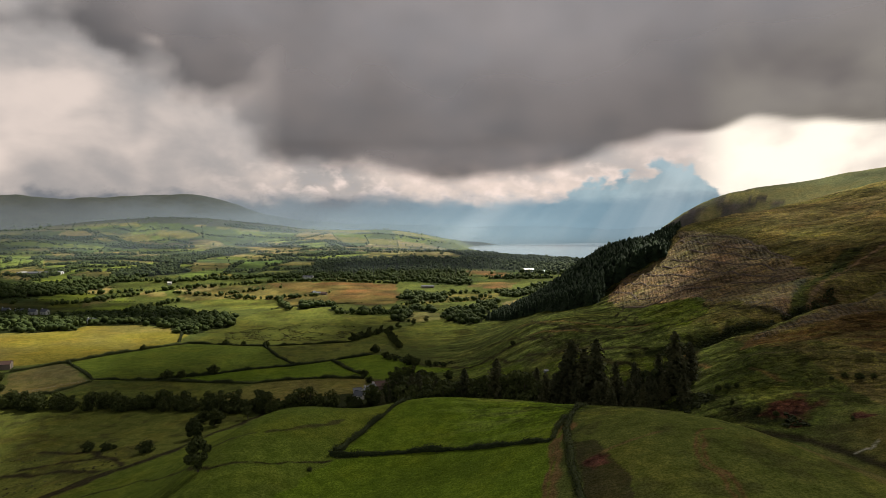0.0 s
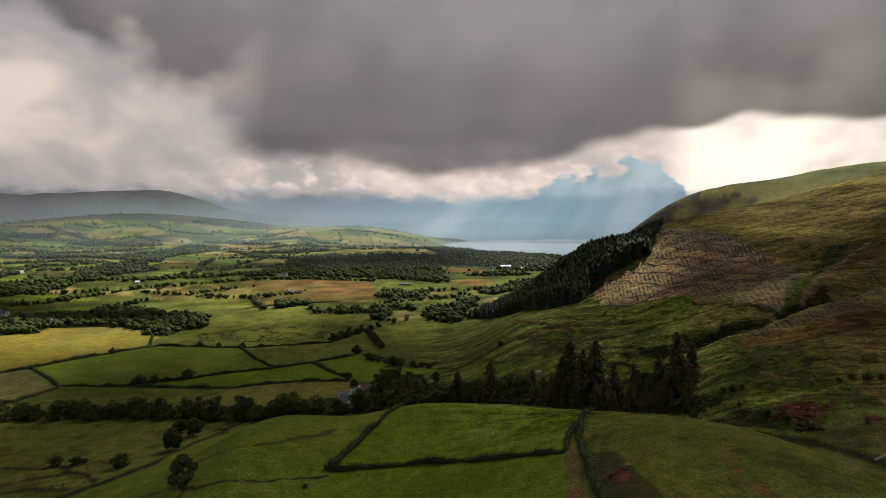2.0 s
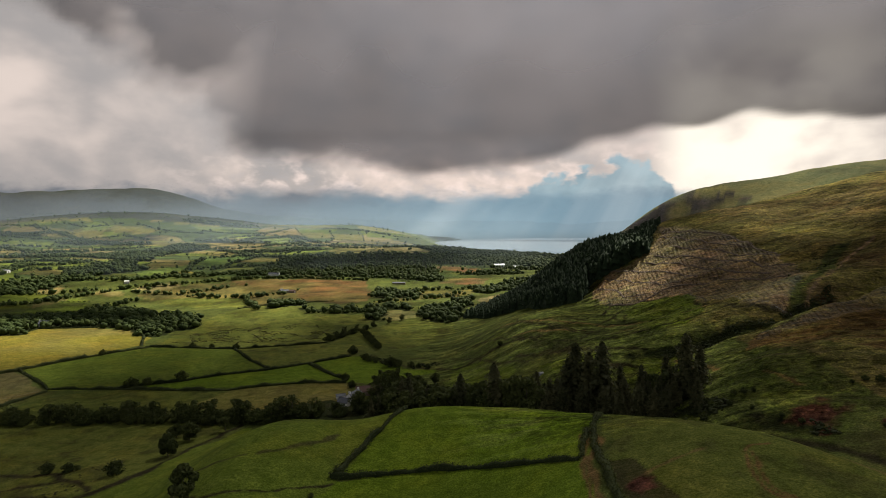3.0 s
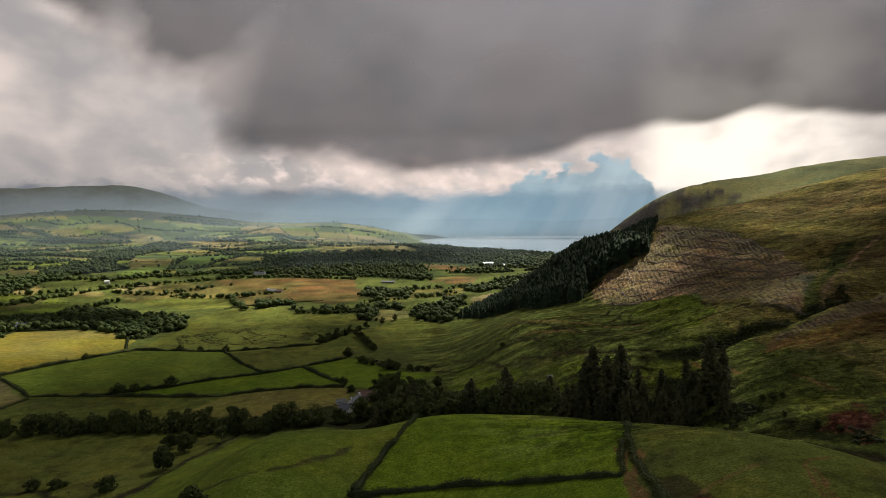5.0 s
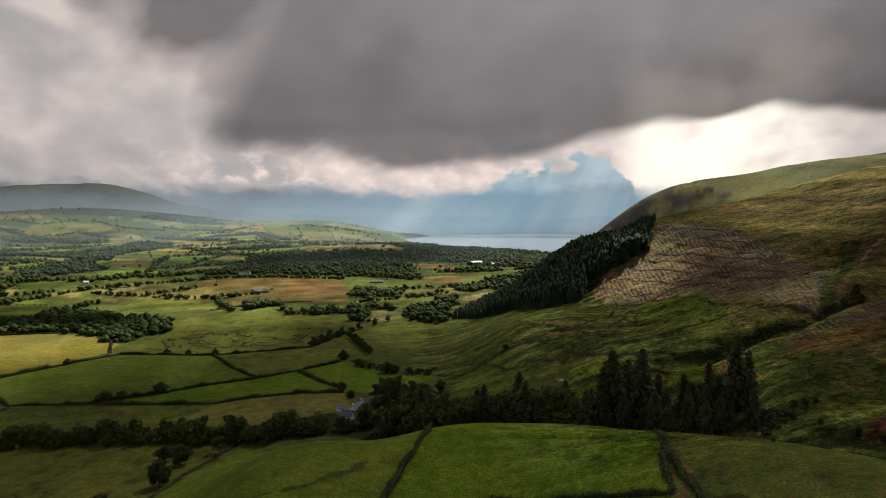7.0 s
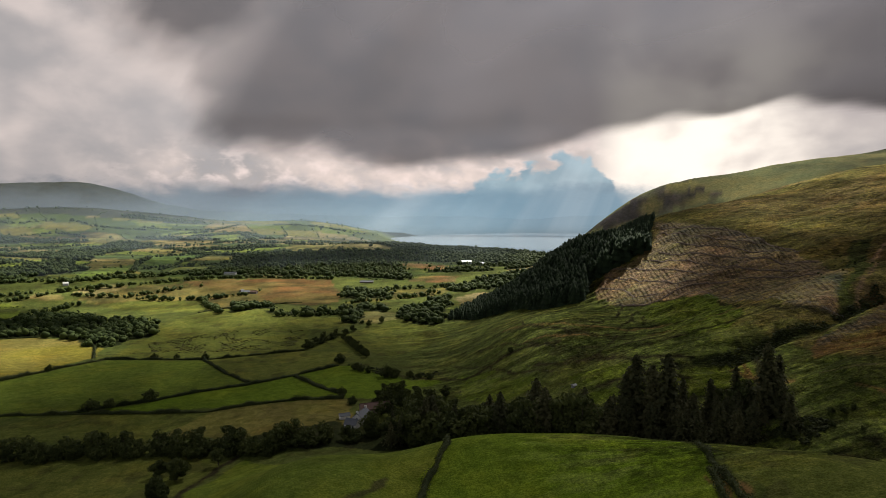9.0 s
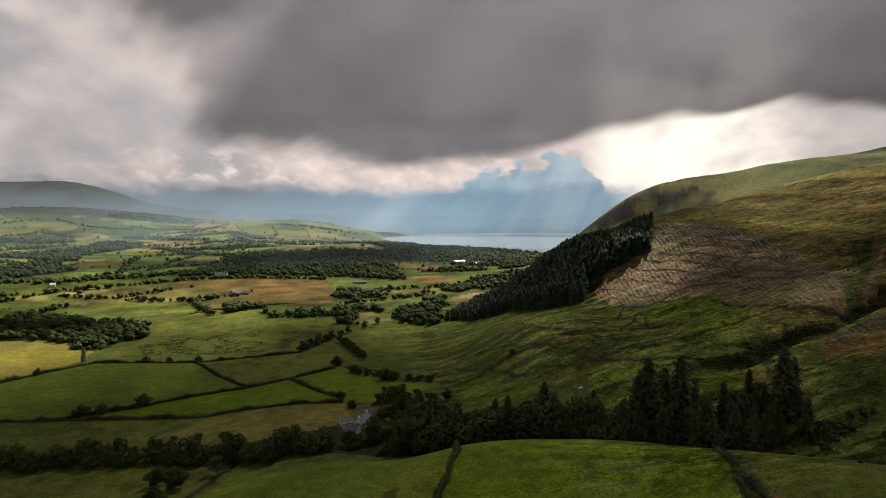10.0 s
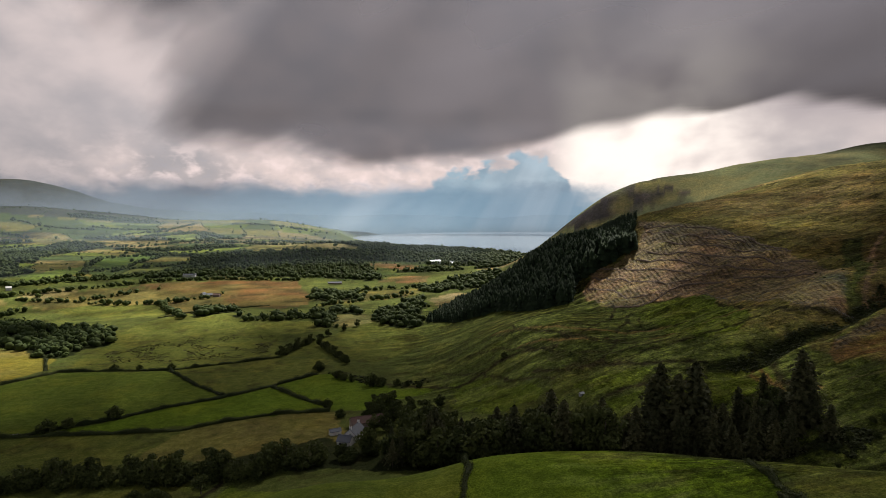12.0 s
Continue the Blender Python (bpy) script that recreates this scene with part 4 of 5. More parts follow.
def conifer(height, radius, levels, size, bare=0.1):
    """Wood and drooping sprays of a spruce of that height."""
    wood = [limb((0, 0, -0.4), (rng.normal(0, 0.1), rng.normal(0, 0.1), height * 0.97), 0.016 * height, 0.003 * height, 7)]
    centres, normals, sizes = [], [], []
    lop = rng.uniform(0, 6.3)
    for k in range(levels):
        h = bare + (1 - bare) * ((k + rng.uniform(0, 0.6)) / levels)
        reach = radius * (1 - h) ** 0.6 * rng.uniform(0.5, 1.15) + 0.2
        for b in range(6):
            a = b * 1.047 + k * 1.1 + rng.uniform(-0.4, 0.4)
            far = reach * rng.uniform(0.3, 1.2) * (1 + 0.25 * math.cos(a - lop + 2.0 * h))
            droop = rng.uniform(0.18, 0.5)
            if b < 2 and k % 3 == 0 and far > 1.2:
                wood.append(limb((0, 0, height * h), (math.cos(a) * far * 0.9, math.sin(a) * far * 0.9, height * h - droop * far * 0.8), 0.05, 0.015, 3))
            for c in (0.2, 0.42, 0.62, 0.82, 1.0):
                r = far * c
                centres.append((math.cos(a) * r + rng.normal(0, 0.15), math.sin(a) * r + rng.normal(0, 0.15), height * h - droop * r * c + rng.uniform(-0.25, 0.15)))
                normals.append((math.cos(a) * 0.5, math.sin(a) * 0.5, 0.9))
                sizes.append(size * (0.55 + 0.5 * (1 - h)) * (1.15 - 0.4 * c))
    for k in range(4):
        centres.append((0, 0, height * (0.97 + 0.02 * k))), normals.append((1, 0, 0.3)), sizes.append(size * 0.4)
    return join(wood), leaves(np.array(centres), np.array(normals), np.array(sizes))


def tree_thing(name, wood, crown, leaf, label, category, group=""):
    """A tree of two parts, standing at the origin."""
    root = new(name)
    for part_name, (v, t), m in (("trunk", wood, BARK), ("crown", crown, leaf)):
        ob = new(part_name, raw_mesh(part_name, v, t, m))
        ob.parent = root
    return tagged(root, label, category, group)


def stand(x, y, size=1.0, turn=None, sink=0.0):
    turn = rng.uniform(0, 6.28) if turn is None else turn
    z = float(land(x, y)) - sink
    return Matrix.Translation((x, y, z)) @ Matrix.Rotation(turn, 4, "Z") @ Matrix.Diagonal((size * rng.uniform(0.92, 1.1), size * rng.uniform(0.92, 1.1), size, 1))


def lumpy(rows=5, sides=8):
    """A small uneven crown, unit high and wide, ragged with sprays."""
    v, t = [(0, 0, 1.0)], []
    for r in range(1, rows):
        p = np.pi * r / rows
        for s in range(sides):
            a = 2 * np.pi * (s + 0.5 * (r % 2)) / sides
            k = rng.uniform(0.78, 1.15) * 0.5
            v.append((np.sin(p) * np.cos(a) * k, np.sin(p) * np.sin(a) * k, 0.5 + 0.5 * np.cos(p) * rng.uniform(0.85, 1.05)))
    v.append((0, 0, 0.0))
    for s in range(sides):
        t.append((0, 1 + s, 1 + (s + 1) % sides))
        for r in range(rows - 2):
            a, b = 1 + r * sides + s, 1 + r * sides + (s + 1) % sides
            t += [(a, a + sides, b + sides), (a, b + sides, b)]
        t.append((1 + (rows - 2) * sides + s, len(v) - 1, 1 + (rows - 2) * sides + (s + 1) % sides))
    d = rng.normal(0, 1, (16, 3))
    d /= np.linalg.norm(d, axis=1)[:, None]
    return join([(np.array(v), np.array(t)), leaves(np.array((0, 0, 0.5)) + d * 0.5, d, 0.13)])


def spire(tiers=5, sides=7):
    """A small fir, unit high, of ragged tiers."""
    pieces = []
    for k in range(tiers):
        z, r = k / tiers, 0.26 * (1 - k / tiers) ** 0.8 + 0.03
        ang = np.arange(sides) * 2 * np.pi / sides + k
        ring = np.stack([np.cos(ang) * r * rng.uniform(0.7, 1.2, sides), np.sin(ang) * r * rng.uniform(0.7, 1.2, sides), z + rng.uniform(-0.03, 0.05, sides)], -1)
        v = np.concatenate([ring, [(0, 0, min(1.0, z + 1.7 / tiers))]])
        pieces.append((v, np.array([(i, (i + 1) % sides, sides) for i in range(sides)])))
    return join(pieces)


def crowned():
    """A small wood tree, unit high: a few uneven lobes with ragged sprays."""
    pieces = []
    for k in range(2):
        v, t = lumpy(3, 5)
        size = rng.uniform(0.62, 0.85)
        at = np.array((rng.uniform(-0.24, 0.24), rng.uniform(-0.24, 0.24), rng.uniform(0.0, 0.3)))
        pieces.append((v[:12] * size + at, t[np.all(t < 12, axis=1)]))
    d = rng.normal(0, 1, (12, 3))
    d /= np.linalg.norm(d, axis=1)[:, None]
    pieces.append(leaves(np.array((0, 0, 0.5)) + d * (0.46, 0.46, 0.46), d, 0.11))
    return join(pieces)


def shrub(count=10):
    """A low ragged bush, unit high, of leaf sprays alone."""
    d = rng.normal(0, 1, (count, 3))
    d[:, 2] = np.abs(d[:, 2]) * 1.1
    d /= np.linalg.norm(d, axis=1)[:, None]
    return leaves(d * (0.42, 0.42, 0.75) * rng.uniform(0.5, 1.0, (count, 1)), d, 0.30)


def ragged_spire():
    d = rng.uniform(0, 1, (15, 3))
    a, h = d[:, 0] * 6.28, d[:, 1] ** 1.3 * 0.92
    r = 0.27 * (1 - h) ** 0.8 * (0.8 + 0.4 * d[:, 2])
    out = np.stack([np.cos(a), np.sin(a), np.full(15, 0.7)], -1)
    return join([spire(4, 6), leaves(np.stack([np.cos(a) * r, np.sin(a) * r, h], -1), out, 0.085)])


LUMPS = [crowned() for _ in range(6)]
SMALL_LUMPS = [shrub() for _ in range(6)]
SPIRES = [ragged_spire() for _ in range(6)]


def many(name, kinds, x, y, tall, wide, leaf, label, category, sink=0.1):
    """Countless plants joined into one mesh, standing on the ground."""
    pieces = []
    z = land(x, y)
    kind = rng.integers(0, len(kinds), len(x))
    for k, (v, t) in enumerate(kinds):
        at = np.nonzero(kind == k)[0]
        if not len(at):
            continue
        turn = rng.uniform(0, 6.28, len(at))
        c, s = np.cos(turn)[:, None], np.sin(turn)[:, None]
        px, py = v[None, :, 0] * wide[at][:, None], v[None, :, 1] * wide[at][:, None]
        p = np.stack([x[at][:, None] + px * c - py * s, y[at][:, None] + px * s + py * c, z[at][:, None] + (v[None, :, 2] - sink) * tall[at][:, None]], -1)
        pieces.append((p.reshape(-1, 3), (t[None] + (np.arange(len(at)) * len(v))[:, None, None]).reshape(-1, 3)))
    v, t = join(pieces)
    ob = new(name, raw_mesh(name, v, t, leaf))
    return tagged(ob, label, category, kind="stuff")
# ---- hedges ----
def along(line, step):
    """Points at even steps along a line."""
    pts = []
    for (ax, ay), (bx, by) in zip(line, line[1:]):
        n = max(1, int(math.hypot(bx - ax, by - ay) / step))
        pts += [(ax + (bx - ax) * k / n, ay + (by - ay) * k / n) for k in range(n)]
    return np.array(pts + [line[-1]])


def hedge(tall, wide, label, line, dense=46):
    """A hedge along a line: a bumpy body with ragged sprays."""
    p = along(line, 0.9)
    n = len(p)
    d = np.gradient(p, axis=0)
    d /= np.linalg.norm(d, axis=1)[:, None] + 1e-9
    side = np.stack([-d[:, 1], d[:, 0]], -1)
    p = p + side * (0.35 * fractal(p[:, 0], p[:, 1], 6, 70, 2))[:, None]
    ground_z = land(p[:, 0], p[:, 1])
    h = tall * np.clip(1 + 0.8 * fractal(p[:, 0], p[:, 1], 7, 72, 4), 0.25, 2.2)
    w = wide * (1 + 0.45 * fractal(p[:, 0], p[:, 1], 5, 75, 3))
    profile = [(-0.4, -0.15), (-0.4, 0.4), (-0.22, 0.74), (0.05, 0.8), (0.25, 0.7), (0.4, 0.35), (0.4, -0.15)]
    ring = []
    for a, b in profile:
        k = a * w + rng.normal(0, 0.08, n)
        ring.append(np.stack([p[:, 0] + side[:, 0] * k, p[:, 1] + side[:, 1] * k, ground_z + b * h + rng.normal(0, 0.06, n)], -1))
    v = np.stack(ring, 1).reshape(-1, 3)
    m = len(profile)
    tris = []
    for i in range(n - 1):
        for j in range(m - 1):
            a = i * m + j
            tris += [(a, a + m, a + m + 1), (a, a + m + 1, a + 1)]
    count = int(n * dense)
    i = rng.integers(0, n, count)
    ang = rng.uniform(0, np.pi, count)
    off = np.cos(ang) * w[i] * 0.52
    c = np.stack([p[i, 0] + side[i, 0] * off + rng.normal(0, 0.35, count), p[i, 1] + side[i, 1] * off + rng.normal(0, 0.35, count), ground_z[i] + h[i] * np.sin(ang) * rng.uniform(0.55, 1.2, count)], -1)
    nrm = np.stack([side[i, 0] * np.cos(ang), side[i, 1] * np.cos(ang), np.sin(ang)], -1)
    v, t = join([(v, np.array(tris)), leaves(c, nrm, 0.22)])
    return tagged(new("hedge", raw_mesh("hedge", v, t, HEDGE_LEAF)), label, "hedge", "field hedges")


hedge(1.7, 2.0, "clipped dark hedge running up to the brow of a field", [(-39, 204), (-35, 217), (-30, 232), (-23.5, 247), (-18, 262), (-16, 276)])
hedge(1.3, 1.7, "low dark hedge between two lush pastures", [(-40, 202), (-29, 207), (-17, 207), (-5, 203.5), (8, 196), (20, 187), (33, 176)])
hedge(1.4, 1.9, "gappy hedge on a bank beside a worn lane", [(56, 226), (50, 212), (44, 198), (39, 182), (36, 162), (34, 148), (32, 130), (30, 112)])
hedge(1.2, 1.5, "low overgrown hedge along the field lane", [(43, 200), (37, 186), (34, 177)])
hedge(1.8, 2.2, "long dark hedge across the valley floor", [(-336, 437), (-325, 458), (-310, 477), (-291, 509), (-274, 533), (-251, 566), (-213, 564), (-171, 556), (-133, 567), (-92, 579)])
hedge(1.8, 2.2, "dark hedge between two valley pastures", [(-171, 554), (-145, 504), (-120, 466)])
hedge(1.9, 2.6, "thick dark hedge across the valley pastures", [(-216, 423), (-202, 430), (-176, 438), (-150, 453), (-120, 466), (-93, 484), (-63, 510)])
hedge(1.9, 2.4, "dark hedge running down to a farmhouse", [(-93, 483), (-74, 450), (-58, 428)])
hedge(1.7, 2.2, "dark roadside hedge above the wooded beck", [(-257, 426), (-226, 424), (-198, 420), (-169, 415), (-135, 408), (-113, 416), (-83, 421), (-57, 418)])
hedge(1.6, 2.0, "short dark hedge beside a stubble field", [(-310, 476), (-281, 449), (-258, 424)])
hedge(1.7, 2.2, "dark hedge round a stubble field", [(-289, 384), (-265, 389), (-257, 420)])
hedge(1.6, 2.4, "dark hedge at the foot of the mound pasture", [(-262, 572), (-279, 618), (-300, 650)])
hedge(1.6, 2.0, "dark hedge round the far side of the golden field", [(-350, 668), (-404, 655), (-460, 596)])
hedge(1.4, 1.8, "hedge over the top of the mound pasture", [(-230, 775), (-178, 815), (-116, 830)])

# ---- single trees ----
OAK = tree_thing("oak_tree", *broadleaf(10.5, 3.3, 4200, 0.40, 0.06, 0.34), OAK_LEAF, "broad round-headed field tree in dark summer leaf", "tree")
FIELD = tree_thing("field_oak", *broadleaf(10.0, 4.3, 4200, 0.40, 0.08), OAK_LEAF, "wide round-headed oak in dark summer leaf", "tree")
ASH = tree_thing("ash_tree", *broadleaf(9.0, 3.8, 1900, 0.40, 0.03, 0.28), OAK_LEAF, "uneven broad-leaved tree in a beckside row", "tree")
THORN = tree_thing("thorn_bush", *broadleaf(4.6, 3.0, 1050, 0.34, 0.0, 0.2), OAK_LEAF, "low spreading thorn bush in rough pasture", "bush")
THIN = tree_thing("thin_tree", *broadleaf(8.5, 3.2, 520, 0.40, 0.2), OAK_LEAF, "thin open-crowned tree with bare limbs showing", "tree")
SPRUCE = tree_thing("spruce_tree", *conifer(22.0, 7.6, 50, 0.95, 0.03), SPRUCE_LEAF, "tall dark spruce in the beckside shelter belt", "tree", "shelter belt")
PINE = tree_thing("pine_tree", *conifer(18.0, 6.2, 24, 1.0, 0.26), SPRUCE_LEAF, "ragged dark conifer with a bare lower trunk", "tree", "shelter belt")
protos = {"oak": OAK, "field": FIELD, "ash": ASH, "thorn": THORN, "thin": THIN, "spruce": SPRUCE, "pine": PINE}
used = set()


def plant(kind, x, y, size, label="", group=""):
    ob = protos[kind]
    m = stand(x, y, size)
    if kind in used:
        ob = copy_thing(ob, m)
    else:
        ob.matrix_basis = m
        used.add(kind)
    return tagged(ob, label, group=group)


plant("oak", -79, 184, 1.08, "lone round-headed oak in a sloping pasture")
plant("field", -124, 285, 1.0, "dark oak beside a sunken track")
plant("field", -125, 314, 0.9, "dark oak standing close behind another")
plant("field", -134, 321, 0.7, "dark oak standing close behind another")
plant("thin", -111, 326, 0.95, "thin thorn tree beside a sunken track")
plant("thorn", -175, 282, 0.95), plant("thorn", -165, 280, 0.85), plant("thorn", -139, 267, 1.3)
plant("thorn", -162, 281, 0.5), plant("thorn", -44, 188, 0.3), plant("thorn", -275, 530, 1.0), plant("thorn", -306, 395, 1.2), plant("thorn", -325, 420, 1.5)
for x, y, s in ((-171, 557, 1.1), (-195, 564, 0.9), (-213, 566, 1.0), (-176, 440, 1.5), (-205, 428, 1.4), (-196, 431, 1.2), (-61, 520, 1.5), (-58, 426, 1.1), (-52, 405, 1.0)):
    plant("thorn", x, y, s, "round dark bush standing in a hedge line", "hedge bushes")
for x, y, s in ((-92, 583, 1.0), (-84, 598, 0.9), (-77, 612, 1.1), (-66, 630, 0.9), (-50, 650, 0.8), (-34, 668, 0.8), (-20, 682, 0.8), (-58, 612, 0.9), (-53, 592, 0.9), (-49, 572, 0.9), (-44, 552, 0.8), (-40, 535, 0.8), (-60, 519, 0.7)):
    plant("ash", x, y, s, "dark broad-leaved tree in a clump between pastures", "clump trees")
for x, y, s in ((-88, 590, 1.4), (-80, 604, 1.3), (-71, 622, 1.3), (-58, 640, 1.2), (-55, 602, 1.3), (-51, 582, 1.3), (-46, 562, 1.2), (-42, 544, 1.2)):
    plant("thorn", x, y, s, "bushy undergrowth in a clump between pastures", "clump trees")
for x, y, s in ((-49, 494, 1.2), (-45, 488, 1.0), (-40, 483, 0.9), (-28, 468, 1.7), (-22, 465, 1.4), (-12, 461, 1.0), (-6, 456, 0.8), (1, 449, 0.8), (52, 430, 0.7)):
    plant("thorn", x, y, s, "dark gorse and thorn bush on a rough slope", "slope bushes")

for x, y, s in ((116, 234, 0.8), (113, 236, 0.7), (119, 233, 0.6), (157, 217, 0.8), (153, 219, 0.7), (161, 215, 0.6), (148, 219, 0.45), (136, 190, 0.4), (100, 240, 0.6), (104, 236, 0.7), (108, 230, 0.6), (112, 222, 0.55), (116, 211, 0.6), (119, 205, 0.6), (71, 191, 0.35), (92, 229, 0.5)):
    plant("thorn", x, y, s * 0.62, "low dark gorse bush in a beck hollow", "gorse bushes")

# the beckside row of broad-leaved trees
BECK = [(-275, 362), (-231, 357), (-207, 358), (-180, 357), (-151, 352), (-119, 344), (-88, 336), (-58, 338), (-40, 344)]
for x, y in along(BECK, 4.6):
    r = float(hashed(x, y, 4))
    x, y = x + 5 * (r - 0.5), y + 7 * (float(hashed(x, y, 5)) - 0.5)
    kind = "thin" if -225 < x < -200 or r > 0.88 else "thorn" if r < 0.25 else "ash"
    if float(hashed(x, y, 7)) < 0.14:
        continue
    by_farm = abs(x + 54) < 11
    size = 0.8 if by_farm else 0.74 + 0.7 * float(hashed(x, y, 6))
    plant(kind, x, y, size * (1.6 if kind == "thorn" else 1.0), group="beckside row")
    plant("thorn", x + 3 * (r - 0.5), y - 3.5, 0.7 if by_farm else 0.9 + 0.6 * r, "bushy undergrowth along a beckside row", "beckside row")
# the shelter belt of conifers and broad-leaved trees below the brow
BELT = [(-44, 346), (-12, 330), (20, 308), (48, 288), (76, 268), (106, 252)]
for row, off in enumerate((-13, -7, -1, 6, 13)):
    for k, (x, y) in enumerate(along(BELT, 4.6)):
        r, q = float(hashed(x, y, 14 + row)), float(hashed(x, y, 34 + row))
        x, y = x + 0.55 * off + 4 * (r - 0.5), y + 0.8 * off + 4 * (q - 0.5)
        if q < 0.10 or x < -36 or x < -28 and y > 345:
            continue
        if x > 45:
            kind = "spruce" if r > 0.40 else "pine" if r > 0.10 else "ash"
            size = (0.56 + 0.36 * q if x < 76 else 0.50 + 0.30 * q) if kind != "ash" else 1.1 + 0.5 * q
        else:
            kind = "ash" if r > 0.22 else "pine" if r > 0.1 else "spruce"
            size = 1.3 + 0.75 * q if kind == "ash" else 0.65 + 0.4 * q
        plant(kind, x, y, size, group="shelter belt")
for x, y, s in ((59, 280, 1.3), (62, 278, 1.62), (67, 274, 1.45), (72, 271, 1.6), (55, 283, 0.85), (74, 270, 1.0), (80, 266, 0.72), (87, 262, 0.62), (102, 254, 1.2), (97, 257, 0.66), (105, 251, 0.55), (28, 302, 1.2)):
    plant("spruce", x, y, s, "very tall dark spruce standing above a shelter belt" if s > 1.15 else "")
plant("pine", -4, 324, 1.45), plant("pine", 2, 321, 1.2), plant("pine", 14, 312, 1.15), plant("pine", 29, 305, 1.45), plant("pine", 40, 294, 0.95)

for x, y, s in ((-37, 400, 1.0), (-33, 408, 1.2), (-28, 412, 1.1), (-21, 412, 1.2), (-15, 400, 1.1), (-8, 386, 1.2), (-36, 379, 0.9), (-30, 374, 1.1), (-24, 390, 1.2), (-18, 376, 1.3), (-30, 396, 1.1), (-10, 370, 1.3), (-22, 362, 1.3), (-4, 372, 1.1), (4, 402, 0.8), (2, 358, 1.2), (8, 342, 1.2)):
    plant("ash", x, y, s, "dark broad-leaved tree in a farm copse", "farm copse")
plant("pine", 65, 276, 1.3), plant("pine", 70, 273, 1.2), plant("pine", 58, 284, 0.95)

# ---- woods that nobody could count ----
gx, gy = np.meshgrid(np.arange(40, 250, 2.5), np.arange(470, 720, 2.5))
gx, gy = (gx + rng.uniform(-2.2, 2.2, gx.shape)).ravel(), (gy + rng.uniform(-2.2, 2.2, gy.shape)).ravel()
keep = inside(gx, gy, [(48, 664), (70, 620), (99, 600), (110, 540), (132, 505), (150, 542), (174, 532), (200, 521), (217, 552), (240, 590), (215, 650), (150, 700), (90, 712)])
gx, gy = gx[keep], gy[keep]
tall = (8.5 + 9.5 * np.clip((gx - 60) / 90, 0, 1)) * (1 - 0.6 * np.clip((gx - 178) / 30, 0, 1)) * rng.uniform(0.5, 1.3, len(gx)) ** 1.2
many("conifer_plantation", SPIRES, gx, gy, tall, tall * rng.uniform(0.75, 1.15, len(gx)), LARCH_LEAF, "dense dark conifer plantation on the fell side", "plantation", 0.05)

gx, gy = np.meshgrid(np.arange(-1500, 620, 7.5), np.arange(560, 2420, 8.5))
gx, gy = (gx + rng.uniform(-4, 4, gx.shape)).ravel(), (gy + rng.uniform(-4, 4, gy.shape)).ravel()
keep = (in_woods(gx, gy) > 0.06) & (lake_depth(gx, gy) < -0.12) & (gy > 560) & (rng.uniform(0, 1, len(gx)) < np.clip(1.6 - gy / 1500, 0.45, 1))
gx, gy = gx[keep], gy[keep]
conifers = (np.hypot((gx + 30) / 260, (gy - 1260) / 150) < 1) & (rng.uniform(0, 1, len(gx)) < 0.6)
for pick, kinds, leaf, name, label, thick in ((~conifers, LUMPS, FAR_LEAF, "valley_woodland", "dark broad-leaved woods scattered over the valley", 0.95), (conifers, SPIRES, FAR_LEAF, "valley_conifers", "dark conifer forest on the valley floor", 1.0)):
    tall = rng.uniform(4.5, 10.5, pick.sum())
    many(name, kinds, gx[pick], gy[pick], tall, tall * thick * rng.uniform(0.9, 1.6, pick.sum()), leaf, label, "woodland")

# belts of trees along the valley's streams and lanes: half width, line
BELTS = []


def belt(half, line):
    BELTS.append((half, line))


belt(9, [(-1235, 1900), (-1132, 1960), (-997, 1850), (-833, 1763)])
belt(10, [(-803, 1459), (-655, 1352), (-593, 1460)])
belt(10, [(-817, 1070), (-724, 1039), (-771, 1237)])
belt(12, [(-539, 1978), (-404, 2075), (-286, 1900)])
belt(9, [(-560, 1050), (-470, 1070), (-380, 1120), (-330, 1180)])
belt(7, [(-450, 1180), (-380, 1260), (-300, 1330), (-250, 1420)])
belt(9, [(-900, 1250), (-800, 1330), (-680, 1300)])
belt(9, [(-250, 1420), (-400, 1500), (-520, 1650)])
belt(10, [(-1100, 1650), (-950, 1560), (-850, 1580)])
belt(8, [(-420, 1750), (-300, 1720), (-120, 1700)])
belt(5, [(-1223, 1870), (-1036, 1827), (-984, 1864), (-912, 1942), (-807, 1872)]), belt(7, [(-1271, 2067), (-1155, 1971), (-1067, 1949)]), belt(7, [(-1182, 2087), (-1076, 2040), (-993, 2116)])
belt(4, [(-1155, 1516), (-1092, 1552), (-1033, 1578)]), belt(4, [(-802, 1242), (-702, 1216), (-680, 1310)]), belt(3, [(-491, 1042), (-464, 1098), (-431, 1152), (-461, 1267)])
belt(4, [(-461, 1267), (-484, 1407), (-445, 1458), (-373, 1511), (-306, 1544)]), belt(4, [(-401, 1199), (-396, 1339), (-377, 1470)]), belt(5, [(-559, 1673), (-438, 1707), (-366, 1850), (-273, 1712)])
belt(5, [(-605, 1984), (-494, 2086), (-404, 2042), (-330, 1847)]), belt(5, [(-717, 2086), (-628, 2060), (-500, 2112), (-446, 2252)]), belt(4, [(-273, 1712), (-129, 1583), (-37, 1572), (60, 1720)])
belt(4, [(-290, 1539), (-295, 1747)]), belt(5, [(-957, 2127), (-852, 2072), (-700, 2037)]), belt(5, [(-1563, 2055), (-1412, 2068), (-1236, 2043)]), belt(5, [(-1352, 1776), (-1291, 1838), (-1154, 1764)])
